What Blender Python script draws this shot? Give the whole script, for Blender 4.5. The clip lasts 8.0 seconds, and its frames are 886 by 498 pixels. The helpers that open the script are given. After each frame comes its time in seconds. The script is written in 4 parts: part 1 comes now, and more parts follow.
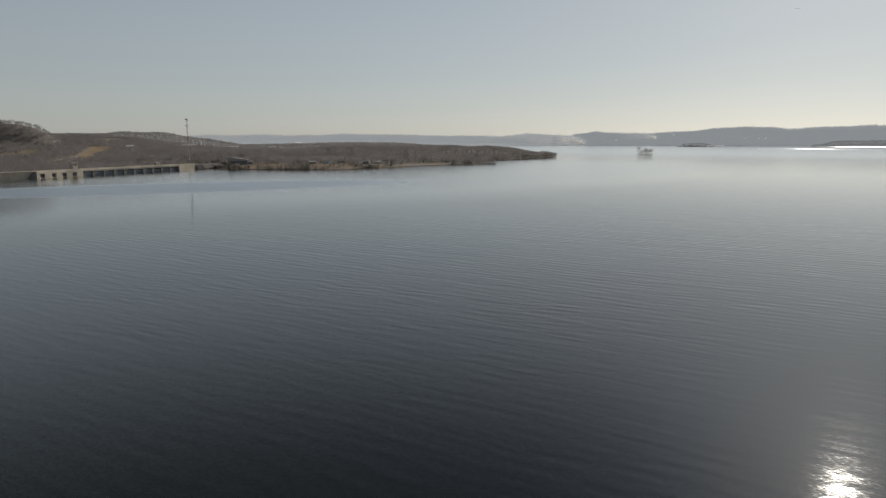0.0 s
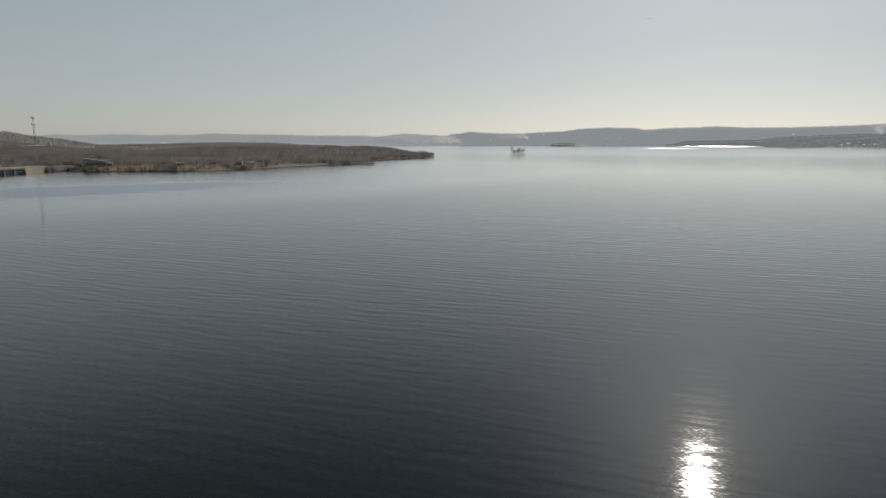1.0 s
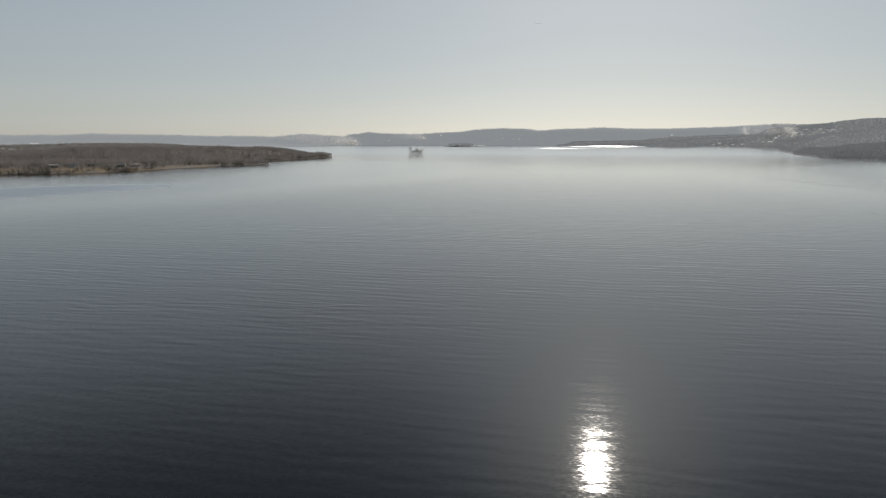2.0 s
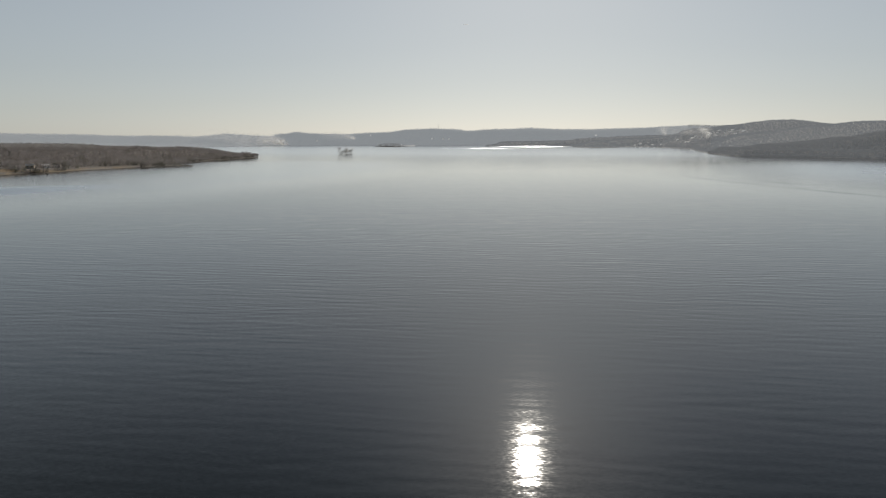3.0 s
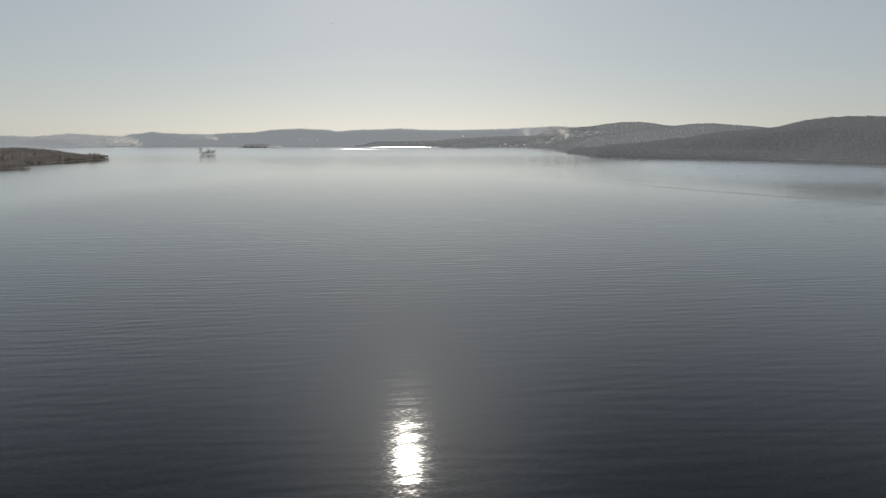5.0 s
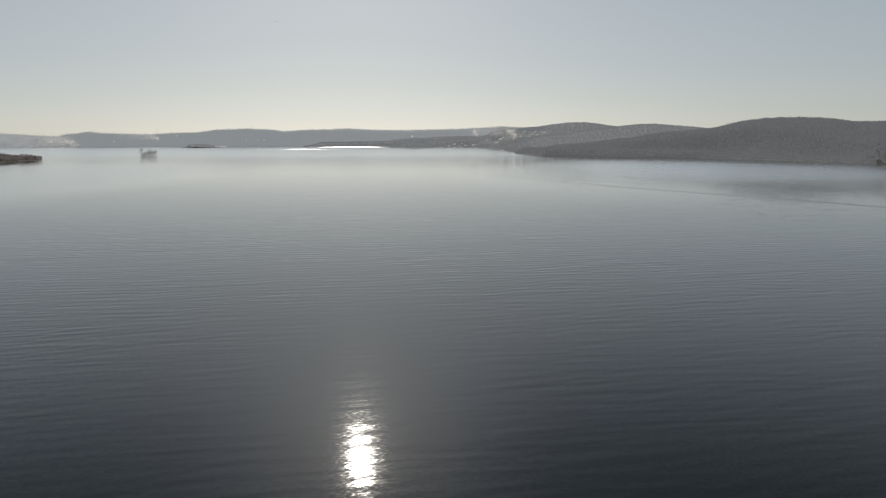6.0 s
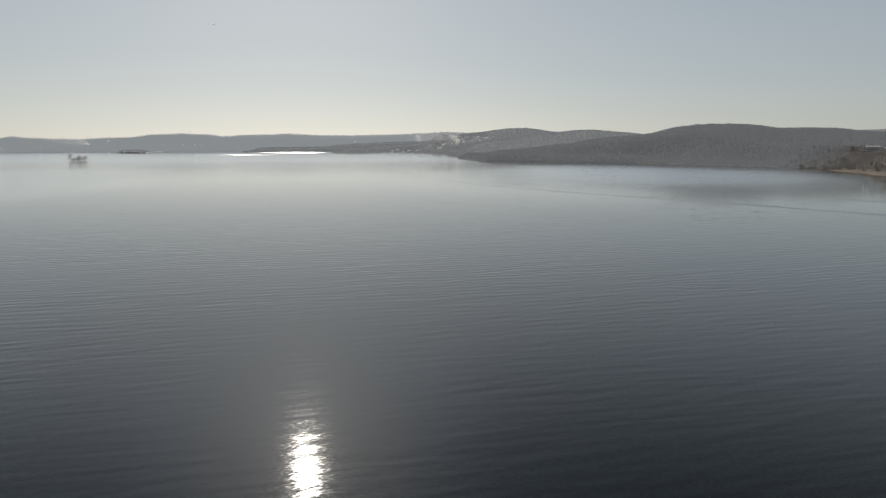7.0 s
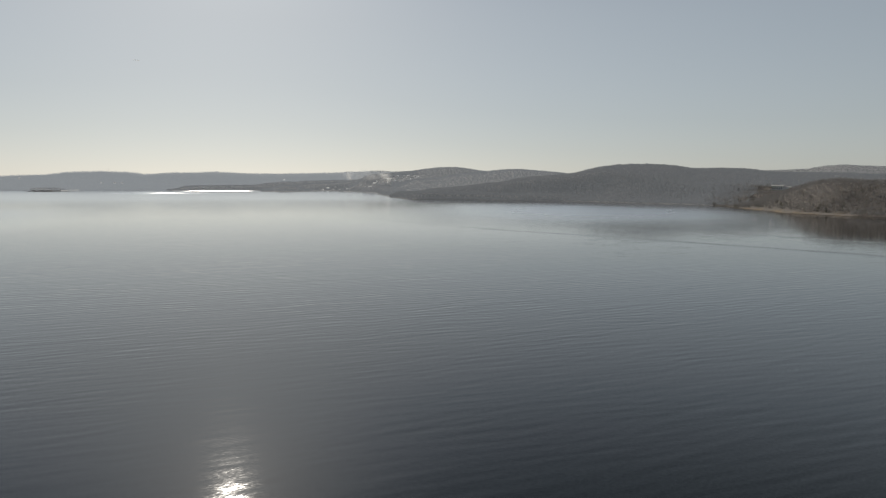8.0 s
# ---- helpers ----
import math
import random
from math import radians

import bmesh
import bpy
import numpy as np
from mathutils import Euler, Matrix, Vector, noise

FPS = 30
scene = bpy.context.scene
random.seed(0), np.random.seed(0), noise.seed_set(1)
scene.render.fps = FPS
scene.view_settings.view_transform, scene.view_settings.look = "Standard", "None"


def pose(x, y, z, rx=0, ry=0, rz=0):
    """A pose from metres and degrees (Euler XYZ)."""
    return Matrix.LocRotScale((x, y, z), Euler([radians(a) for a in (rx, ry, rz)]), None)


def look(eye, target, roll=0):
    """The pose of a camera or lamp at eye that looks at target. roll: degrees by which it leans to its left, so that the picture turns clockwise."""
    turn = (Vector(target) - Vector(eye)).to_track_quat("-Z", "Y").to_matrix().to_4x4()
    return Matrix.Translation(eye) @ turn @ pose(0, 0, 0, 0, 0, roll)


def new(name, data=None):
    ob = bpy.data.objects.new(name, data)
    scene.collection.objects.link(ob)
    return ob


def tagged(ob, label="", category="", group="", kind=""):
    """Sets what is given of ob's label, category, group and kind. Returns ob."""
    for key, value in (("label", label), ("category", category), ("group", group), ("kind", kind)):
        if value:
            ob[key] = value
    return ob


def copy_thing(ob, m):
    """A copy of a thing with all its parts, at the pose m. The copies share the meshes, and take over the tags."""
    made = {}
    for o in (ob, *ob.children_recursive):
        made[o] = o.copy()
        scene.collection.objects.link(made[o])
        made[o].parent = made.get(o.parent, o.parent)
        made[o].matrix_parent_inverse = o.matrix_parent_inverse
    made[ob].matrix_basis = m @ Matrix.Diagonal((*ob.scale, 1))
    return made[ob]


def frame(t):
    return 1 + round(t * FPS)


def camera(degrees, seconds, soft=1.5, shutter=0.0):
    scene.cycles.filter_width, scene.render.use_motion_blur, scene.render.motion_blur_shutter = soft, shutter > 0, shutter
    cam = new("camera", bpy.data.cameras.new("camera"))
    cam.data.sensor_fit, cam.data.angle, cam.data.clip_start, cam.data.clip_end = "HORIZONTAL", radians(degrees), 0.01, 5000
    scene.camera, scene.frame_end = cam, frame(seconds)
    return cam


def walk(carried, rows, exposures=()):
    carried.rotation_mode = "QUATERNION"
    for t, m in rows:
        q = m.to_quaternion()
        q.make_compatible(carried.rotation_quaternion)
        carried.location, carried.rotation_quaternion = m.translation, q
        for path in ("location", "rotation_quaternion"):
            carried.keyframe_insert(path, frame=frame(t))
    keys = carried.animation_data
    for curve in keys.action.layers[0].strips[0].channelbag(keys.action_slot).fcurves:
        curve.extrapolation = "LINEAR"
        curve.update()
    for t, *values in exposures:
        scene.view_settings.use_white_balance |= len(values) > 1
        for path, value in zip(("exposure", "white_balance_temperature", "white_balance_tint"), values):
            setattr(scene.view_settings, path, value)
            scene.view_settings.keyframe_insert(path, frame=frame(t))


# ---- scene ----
cam = camera(68.66, 8.0, soft=1.15)
EYE = 52.0
# seconds, pitch, yaw, roll: the drone hovers, turns to its right and tilts up at the end
PATH = [
    (0.0, -9.73, 0.00, 0.16), (0.5, -9.75, -5.33, 0.11), (1.0, -9.75, -10.62, 0.12), (1.5, -9.74, -15.52, 0.12),
    (3.0, -9.73, -25.59, 0.04), (3.5, -9.73, -28.47, 0.03), (4.0, -9.72, -31.42, 0.02), (4.5, -9.70, -34.31, -0.02),
    (6.0, -9.67, -41.32, -0.03), (6.5, -9.67, -43.50, -0.05), (7.0, -9.20, -46.26, -0.07), (7.5, -7.14, -49.26, -0.15),
    (7.7, -6.29, -50.46, -0.18), (7.85, -5.97, -51.38, -0.19), (8.0, -5.84, -52.31, -0.20),
]
walk(cam, [(t, pose(0, 0, EYE, 90 + pitch, roll, yaw)) for t, pitch, yaw, roll in PATH],
     exposures=[(0.0, 0.33, 6400, 10), (8.0, 0.33, 6400, 10)])

# ---- sky and sun ----
SUN_AZ, SUN_EL = 33.6, 27.5
world = bpy.data.worlds.new("world")
scene.world = world
world.use_nodes = True
wn = world.node_tree
sky = wn.nodes.new("ShaderNodeTexSky")
sky.sky_type = 'NISHITA'
sky.sun_disc = False
sky.sun_elevation, sky.sun_rotation = radians(SUN_EL), radians(SUN_AZ)
sky.altitude, sky.air_density, sky.dust_density, sky.ozone_density = 300, 1.0, 0.6, 1.0
# milky winter air evens the sky out
veil = wn.nodes.new("ShaderNodeGamma")
veil.inputs["Gamma"].default_value = 0.55
wn.links.new(sky.outputs[0], veil.inputs["Color"])
# ... near the horizon; higher up it deepens and brightens towards the sun
deep, way_up, rise, tone, whole = (wn.nodes.new("ShaderNode" + k) for k in ("Gamma", "TexCoord", "SeparateXYZ", "MapRange", "Mix"))
deep.inputs["Gamma"].default_value = 2.5
wn.links.new(sky.outputs[0], deep.inputs["Color"])
wn.links.new(way_up.outputs["Generated"], rise.inputs[0])
wn.links.new(rise.outputs[2], tone.inputs["Value"])
tone.interpolation_type = 'SMOOTHSTEP'
tone.inputs["From Min"].default_value, tone.inputs["From Max"].default_value = 0.22, 0.55
dim = wn.nodes.new("ShaderNodeMix")
dim.data_type, dim.blend_type = 'RGBA', 'MULTIPLY'
dim.inputs[0].default_value, dim.inputs[7].default_value = 1.0, (0.0138, 0.014, 0.0133, 1)
wn.links.new(deep.outputs[0], dim.inputs[6])
whole.data_type = 'RGBA'
wn.links.new(tone.outputs["Result"], whole.inputs[0])
wn.links.new(veil.outputs[0], whole.inputs[6])
wn.links.new(dim.outputs[2], whole.inputs[7])
pale = wn.nodes.new("ShaderNodeHueSaturation")
pale.inputs["Saturation"].default_value = 0.56
wn.links.new(whole.outputs[2], pale.inputs["Color"])
air = wn.nodes.new("ShaderNodeMix")
air.data_type, air.blend_type = 'RGBA', 'MULTIPLY'
air.inputs[0].default_value, air.inputs[7].default_value = 1.0, (0.965, 1.0, 1.012, 1)
wn.links.new(pale.outputs[0], air.inputs[6])
wn.links.new(air.outputs[2], wn.nodes["Background"].inputs["Color"])
wn.nodes["Background"].inputs["Strength"].default_value = 0.117
sun_dir = Vector((math.sin(radians(SUN_AZ)) * math.cos(radians(SUN_EL)), math.cos(radians(SUN_AZ)) * math.cos(radians(SUN_EL)), math.sin(radians(SUN_EL))))
sun = new("sun", bpy.data.lights.new("sun", 'SUN'))
sun.data.energy, sun.data.angle, sun.data.color = 3.0, radians(0.53), (1.0, 0.92, 0.8)
sun.matrix_world = look(sun_dir * 1000, (0, 0, 0))

# ---- materials ----
def material(name, rough=0.9, metal=0.0):
    m = bpy.data.materials.new(name)
    m.use_nodes = True
    b = m.node_tree.nodes["Principled BSDF"]
    b.inputs["Roughness"].default_value, b.inputs["Metallic"].default_value = rough, metal
    return m, m.node_tree, b


def noise_node(nt, scale, detail=3.0, stretch=(1, 1, 1), turn=0.0, rough=0.5):
    geo = nt.nodes.new("ShaderNodeNewGeometry")
    mp = nt.nodes.new("ShaderNodeMapping")
    mp.vector_type = 'TEXTURE'
    mp.inputs["Rotation"].default_value = (0, 0, turn)
    mp.inputs["Scale"].default_value = stretch
    nt.links.new(geo.outputs["Position"], mp.inputs["Vector"])
    n = nt.nodes.new("ShaderNodeTexNoise")
    n.inputs["Scale"].default_value, n.inputs["Detail"].default_value, n.inputs["Roughness"].default_value = scale, detail, rough
    nt.links.new(mp.outputs[0], n.inputs["Vector"])
    return n.outputs["Fac"]


def ramp(nt, fac, stops):
    r = nt.nodes.new("ShaderNodeValToRGB")
    e = r.color_ramp.elements
    while len(e) < len(stops):
        e.new(0.5)
    for el, (p, c) in zip(e, stops):
        el.position, el.color = p, (*c, 1)
    nt.links.new(fac, r.inputs["Fac"])
    return r.outputs["Color"]


def calc(nt, op, a, b=0.0, clamp=False):
    n = nt.nodes.new("ShaderNodeMath")
    n.operation, n.use_clamp = op, clamp
    for k, v in enumerate((a, b)):
        if isinstance(v, (int, float)):
            n.inputs[k].default_value = v
        else:
            nt.links.new(v, n.inputs[k])
    return n.outputs[0]


def mix(nt, fac, a, b, blend='MIX'):
    n = nt.nodes.new("ShaderNodeMix")
    n.data_type, n.blend_type = 'RGBA', blend
    for key, v in ((0, fac), (6, a), (7, b)):
        if isinstance(v, (int, float)):
            n.inputs[key].default_value = v
        elif isinstance(v, tuple):
            n.inputs[key].default_value = (*v, 1)
        else:
            nt.links.new(v, n.inputs[key])
    return n.outputs[2]


def surface(name, dark, light, scale, rough=0.85, big=0.0, bump=0.0, metal=0.0):
    """A weathered surface: two colours mixed by grain, larger blotches, and relief."""
    m, nt, b = material(name, rough, metal)
    col = ramp(nt, noise_node(nt, scale, 4), [(0.3, dark), (0.7, light)])
    if big:
        blot = ramp(nt, noise_node(nt, big, 3), [(0.35, (0.72, 0.72, 0.72)), (0.65, (1, 1, 1))])
        col = mix(nt, 1.0, col, blot, 'MULTIPLY')
    nt.links.new(col, b.inputs["Base Color"])
    if bump:
        bp = nt.nodes.new("ShaderNodeBump")
        bp.inputs["Distance"].default_value = bump
        nt.links.new(noise_node(nt, scale * 2, 3), bp.inputs["Height"])
        nt.links.new(bp.outputs[0], b.inputs["Normal"])
    return m


def woods_material(name, dark, light, through_share=0.5, spread=1.0, haze_glow=0.0, open_share=0.0):
    """Bare winter crowns, which let light through: twig-to-twig, tree-to-tree and stand-to-stand change."""
    m, nt, b = material(name, 0.95)
    nt.nodes.remove(b)
    dif, trl, both = nt.nodes.new("ShaderNodeBsdfDiffuse"), nt.nodes.new("ShaderNodeBsdfTranslucent"), nt.nodes.new("ShaderNodeMixShader")
    both.inputs[0].default_value = through_share
    geo = nt.nodes.new("ShaderNodeNewGeometry")
    col = ramp(nt, geo.outputs["Random Per Island"], [(0.0, dark), (1.0, light)])
    q = spread
    tree = ramp(nt, noise_node(nt, 0.09, 2), [(0.3, (1 - 0.28 * q, 1 - 0.3 * q, 1 - 0.32 * q)), (0.7, (1 + 0.15 * q, 1 + 0.1 * q, 1 + 0.05 * q))])
    stand = ramp(nt, noise_node(nt, 0.008, 3), [(0.35, (1 - 0.18 * q, 1 - 0.16 * q, 1 - 0.14 * q)), (0.65, (1 + 0.1 * q, 1 + 0.05 * q, 1.0))])
    col = mix(nt, 1.0, mix(nt, 1.0, col, tree, 'MULTIPLY'), stand, 'MULTIPLY')
    for k, n in enumerate((dif, trl)):
        nt.links.new(col, n.inputs["Color"])
        nt.links.new(n.outputs[0], both.inputs[k + 1])
    last = both.outputs[0]
    if haze_glow:   # air haze painted in as flat emission, on woods beyond 1.6 km
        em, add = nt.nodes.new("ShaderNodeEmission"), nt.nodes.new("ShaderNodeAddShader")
        em.inputs["Color"].default_value, em.inputs["Strength"].default_value = (0.95, 1.0, 1.03, 1), haze_glow
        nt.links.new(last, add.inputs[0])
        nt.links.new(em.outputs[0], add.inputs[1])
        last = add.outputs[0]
    if open_share:   # gaps between the twigs of a clump
        gaps, lace = nt.nodes.new("ShaderNodeBsdfTransparent"), nt.nodes.new("ShaderNodeMixShader")
        lace.inputs[0].default_value = open_share
        nt.links.new(last, lace.inputs[1])
        nt.links.new(gaps.outputs[0], lace.inputs[2])
        last = lace.outputs[0]
    nt.links.new(last, nt.nodes["Material Output"].inputs["Surface"])
    return m


# haze put into the colours: lifted, bluer base; emission on the farther stands
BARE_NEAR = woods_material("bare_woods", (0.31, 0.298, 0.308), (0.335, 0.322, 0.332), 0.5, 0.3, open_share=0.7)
BARE_MID = woods_material("hazy_mid_woods", (0.33, 0.328, 0.335), (0.35, 0.348, 0.355), 0.5, 0.3, open_share=0.66)
BARE_HAZY = woods_material("hazy_bare_woods", (0.125, 0.131, 0.14), (0.138, 0.144, 0.153), 0.5, 0.2, haze_glow=0.112, open_share=0.4)
BARE_FAR = woods_material("hazy_ridge_woods", (0.32, 0.33, 0.345), (0.34, 0.35, 0.365), 0.5, 0.2, haze_glow=0.17, open_share=0.3)
BARE_EAST = woods_material("hazy_east_ridge_woods", (0.10, 0.105, 0.112), (0.11, 0.115, 0.122), 0.5, 0.2, haze_glow=0.085, open_share=0.3)
BARE_HILL = woods_material("hazy_east_hill_woods", (0.185, 0.19, 0.198), (0.20, 0.205, 0.213), 0.5, 0.3, haze_glow=0.076, open_share=0.4)
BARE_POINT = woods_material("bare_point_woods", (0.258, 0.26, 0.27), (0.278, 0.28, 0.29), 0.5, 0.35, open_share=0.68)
BARE_CAPE = woods_material("hazy_cape_woods", (0.22, 0.23, 0.245), (0.24, 0.25, 0.265), 0.5, 0.2, haze_glow=0.085, open_share=0.4)
EVERGREEN = woods_material("cedar_foliage", (0.10, 0.108, 0.09), (0.15, 0.158, 0.13), 0.4, 0.6, open_share=0.3)
BARK = surface("bark", (0.10, 0.085, 0.07), (0.2, 0.17, 0.14), 1.5)
# islet bark and twigs: paler copies, haze painted into the colour
HAZY_BARK = surface("hazy_bark", (0.3, 0.29, 0.27), (0.42, 0.41, 0.39), 1.5)
BARE_FAR_TREE = woods_material("hazy_twigs", (0.36, 0.355, 0.35), (0.44, 0.435, 0.43), 0.6, 0.3, open_share=0.4)
CONCRETE = surface("weathered_concrete", (0.58, 0.515, 0.41), (0.72, 0.645, 0.53), 0.35, big=0.05, bump=0.05)
# darker copy of CONCRETE: wedge and recess shade painted in; also piers, girders, terrace
CONCRETE_DARK = surface("shaded_concrete", (0.22, 0.215, 0.2), (0.31, 0.30, 0.275), 0.4, big=0.06, bump=0.05)
GATE = surface("painted_gate_steel", (0.19, 0.215, 0.24), (0.25, 0.275, 0.3), 0.8, rough=0.55)
ASPHALT = surface("asphalt", (0.045, 0.045, 0.045), (0.065, 0.063, 0.06), 1.0)
STEEL = surface("galvanised_steel", (0.35, 0.35, 0.35), (0.5, 0.5, 0.5), 2.0, rough=0.5, metal=0.6)
WHITE = surface("white_paint", (0.7, 0.7, 0.68), (0.82, 0.81, 0.79), 0.8, rough=0.5)
ROOF_PALE = surface("pale_metal_roof", (0.5, 0.5, 0.5), (0.68, 0.67, 0.65), 0.6, rough=0.4)
ROOF_DARK = surface("dark_shingles", (0.09, 0.085, 0.08), (0.15, 0.14, 0.13), 0.8)
SIDING = surface("tan_siding", (0.35, 0.3, 0.24), (0.5, 0.44, 0.36), 0.7)
STONEWALL = surface("brown_stone_wall", (0.14, 0.12, 0.1), (0.24, 0.21, 0.18), 0.5)
GREYSTONE = surface("grey_stone_wall", (0.36, 0.35, 0.33), (0.48, 0.465, 0.44), 0.5)
ROOF_SLATE = surface("weathered_grey_roof", (0.34, 0.34, 0.34), (0.46, 0.46, 0.45), 0.7)
WINDOW = material("dark_window_glass", 0.08)[0]
WINDOW.node_tree.nodes["Principled BSDF"].inputs["Base Color"].default_value = (0.03, 0.035, 0.04, 1)
RUBBER = surface("tyre_rubber", (0.02, 0.02, 0.02), (0.03, 0.03, 0.03), 3.0)
RIPRAP = surface("dark_riprap", (0.07, 0.065, 0.06), (0.17, 0.155, 0.14), 0.5, bump=0.3)
ICE = woods_material("contrail_ice", (0.85, 0.85, 0.85), (0.9, 0.9, 0.9), 0.9, 0.1)

# lake water: clear calm surface with long low swell, short ripples, and wind-ruffled lanes
def water_material():
    m = bpy.data.materials.new("lake_water")
    m.use_nodes = True
    nt = m.node_tree
    nt.nodes.remove(nt.nodes["Principled BSDF"])
    body, gloss, rim, both = (nt.nodes.new("ShaderNode" + k) for k in ("BsdfDiffuse", "BsdfGlossy", "Fresnel", "MixShader"))
    body.inputs["Color"].default_value = (0.014, 0.018, 0.016, 1)
    gloss.distribution = 'BECKMANN'
    gloss.inputs["Color"].default_value = (1, 1, 1, 1)
    rim.inputs["IOR"].default_value = 1.5
    # facets of the wavelets show their steep far sides, which lifts the gloss
    nt.links.new(calc(nt, 'MULTIPLY', rim.outputs[0], 1.3, True), both.inputs[0])
    nt.links.new(body.outputs[0], both.inputs[1])
    # calm water keeps a sharp glint with a weak halo; wind spreads it
    halo, sheen = nt.nodes.new("ShaderNodeBsdfGlossy"), nt.nodes.new("ShaderNodeMixShader")
    halo.distribution = 'GGX'
    halo.inputs["Roughness"].default_value = 0.036
    nt.links.new(gloss.outputs[0], sheen.inputs[1])
    nt.links.new(halo.outputs[0], sheen.inputs[2])
    nt.links.new(sheen.outputs[0], both.inputs[2])
    nt.links.new(both.outputs[0], nt.nodes["Material Output"].inputs["Surface"])

    def vec(op, p, q=None, k=None):
        n = nt.nodes.new("ShaderNodeVectorMath")
        n.operation = op
        for slot, v in ((0, p), (1, q)):
            if isinstance(v, tuple):
                n.inputs[slot].default_value = v
            elif v is not None:
                nt.links.new(v, n.inputs[slot])
        if k is not None:
            if isinstance(k, float):
                n.inputs["Scale"].default_value = k
            else:
                nt.links.new(k, n.inputs["Scale"])
        return n.outputs[0]

    def slope_field(stretch, turn, detail):
        """Random surface slopes of short ripples, as a vector about zero."""
        fac = noise_node(nt, 1.0, detail, stretch, turn)
        return vec('SUBTRACT', fac.node.outputs["Color"], (0.5, 0.5, 0.5))

    def train(length, heading, steep, seed):
        """Slopes of a long-crested wave train that runs along a bearing, its crests wavering and broken."""
        a = radians(heading)
        way = (math.sin(a), math.cos(a), 0.0)
        dot = nt.nodes.new("ShaderNodeVectorMath")
        dot.operation = 'DOT_PRODUCT'
        nt.links.new(nt.nodes.new("ShaderNodeNewGeometry").outputs["Position"], dot.inputs[0])
        dot.inputs[1].default_value = way
        phase = calc(nt, 'MULTIPLY', dot.outputs["Value"], 2 * math.pi / length)
        bend = calc(nt, 'MULTIPLY', noise_node(nt, 1.0, 2, (34 + seed, 17, 1), -a), 10.0)
        f = calc(nt, 'SINE', calc(nt, 'ADD', phase, bend))
        broken = calc(nt, 'MULTIPLY', calc(nt, 'SUBTRACT', noise_node(nt, 1.0, 1, (26 + 3 * seed, 11 + seed, 1), -a - 0.1), 0.32), 3.2, True)
        return vec('SCALE', way, None, calc(nt, 'MULTIPLY', calc(nt, 'MULTIPLY', f, broken), steep))

    patches = calc(nt, 'ADD', calc(nt, 'MULTIPLY', noise_node(nt, 1.0, 2, (260, 90, 1), radians(-30)), 1.8), 0.12)
    # a breath of wind on the outer lake makes the short ripples steeper there
    def oval(az, r, wide, deep, edge):
        mp = nt.nodes.new("ShaderNodeMapping")
        mp.vector_type = 'TEXTURE'
        mp.inputs["Location"].default_value = (r * math.sin(radians(az)), r * math.cos(radians(az)), 0)
        mp.inputs["Rotation"].default_value = (0, 0, radians(-az))
        mp.inputs["Scale"].default_value = (wide, deep, 1)
        nt.links.new(nt.nodes.new("ShaderNodeNewGeometry").outputs["Position"], mp.inputs["Vector"])
        ln = nt.nodes.new("ShaderNodeVectorMath")
        ln.operation = 'LENGTH'
        nt.links.new(mp.outputs[0], ln.inputs[0])
        return calc(nt, 'MULTIPLY', calc(nt, 'SUBTRACT', 1.0, ln.outputs["Value"]), edge, True)

    breeze = calc(nt, 'MAXIMUM', oval(33, 3100, 5000, 2650, 1.6), calc(nt, 'MULTIPLY', oval(-28, 1000, 1500, 560, 3.0), 0.85))
    breeze = calc(nt, 'ADD', breeze, calc(nt, 'MULTIPLY', oval(66, 1230, 460, 750, 1.3), 1.0))
    breeze = calc(nt, 'MAXIMUM', breeze, calc(nt, 'MULTIPLY', oval(-23, 755, 450, 130, 1.8), 1.7))   # a ruffled lane before the dam
    gusts = calc(nt, 'ADD', calc(nt, 'MULTIPLY', noise_node(nt, 1.0, 3, (700, 90, 1), radians(-30)), 0.3), 0.85)
    slopes = vec('SCALE', slope_field((0.85, 0.5, 1), radians(-30), 2.0), None, 0.055)
    patches = calc(nt, 'MULTIPLY', patches, calc(nt, 'SUBTRACT', 1.0, calc(nt, 'MULTIPLY', oval(20, 95, 320, 115, 1.6), 0.58)))   # a calm spot
    patches = calc(nt, 'MULTIPLY', patches, calc(nt, 'ADD', calc(nt, 'MULTIPLY', oval(20, 150, 700, 580, 1.6), 0.75), 0.25))   # and smoother water farther out
    for w in (train(5.4, 30, 0.0145, 0), train(4.0, 20, 0.0135, 3), train(4.7, 40, 0.0135, 5), train(2.6, 34, 0.014, 2), train(12.5, 27, 0.006, 7)):
        slopes = vec('ADD', slopes, vec('SCALE', w, None, patches))
    flat = vec('MULTIPLY', slopes, (1.0, 1.0, 0.0))
    normal = vec('NORMALIZE', vec('ADD', flat, nt.nodes.new("ShaderNodeNewGeometry").outputs["Normal"]))
    nt.links.new(normal, gloss.inputs["Normal"])
    nt.links.new(normal, halo.inputs["Normal"])
    nt.links.new(normal, rim.inputs["Normal"])
    # lanes where a light wind roughens the surface: bearing, distance, half width across and along
    ruffle = 0.0
    for az, r, wide, deep, force in ((29.0, 3250, 290, 420, 0.48), (33.2, 3990, 280, 230, 1.0)):
        inside = oval(az, r, wide, deep, 2.0 * force)
        ruffle = inside if ruffle == 0.0 else calc(nt, 'MAXIMUM', ruffle, inside)
    streak = noise_node(nt, 1.0, 3, (160, 45, 1), radians(-30))
    ruffle = calc(nt, 'MULTIPLY', ruffle, calc(nt, 'MULTIPLY', calc(nt, 'SUBTRACT', streak, 0.36), 5.0, True))
    wind = calc(nt, 'MULTIPLY', calc(nt, 'MULTIPLY', breeze, gusts), 0.2)
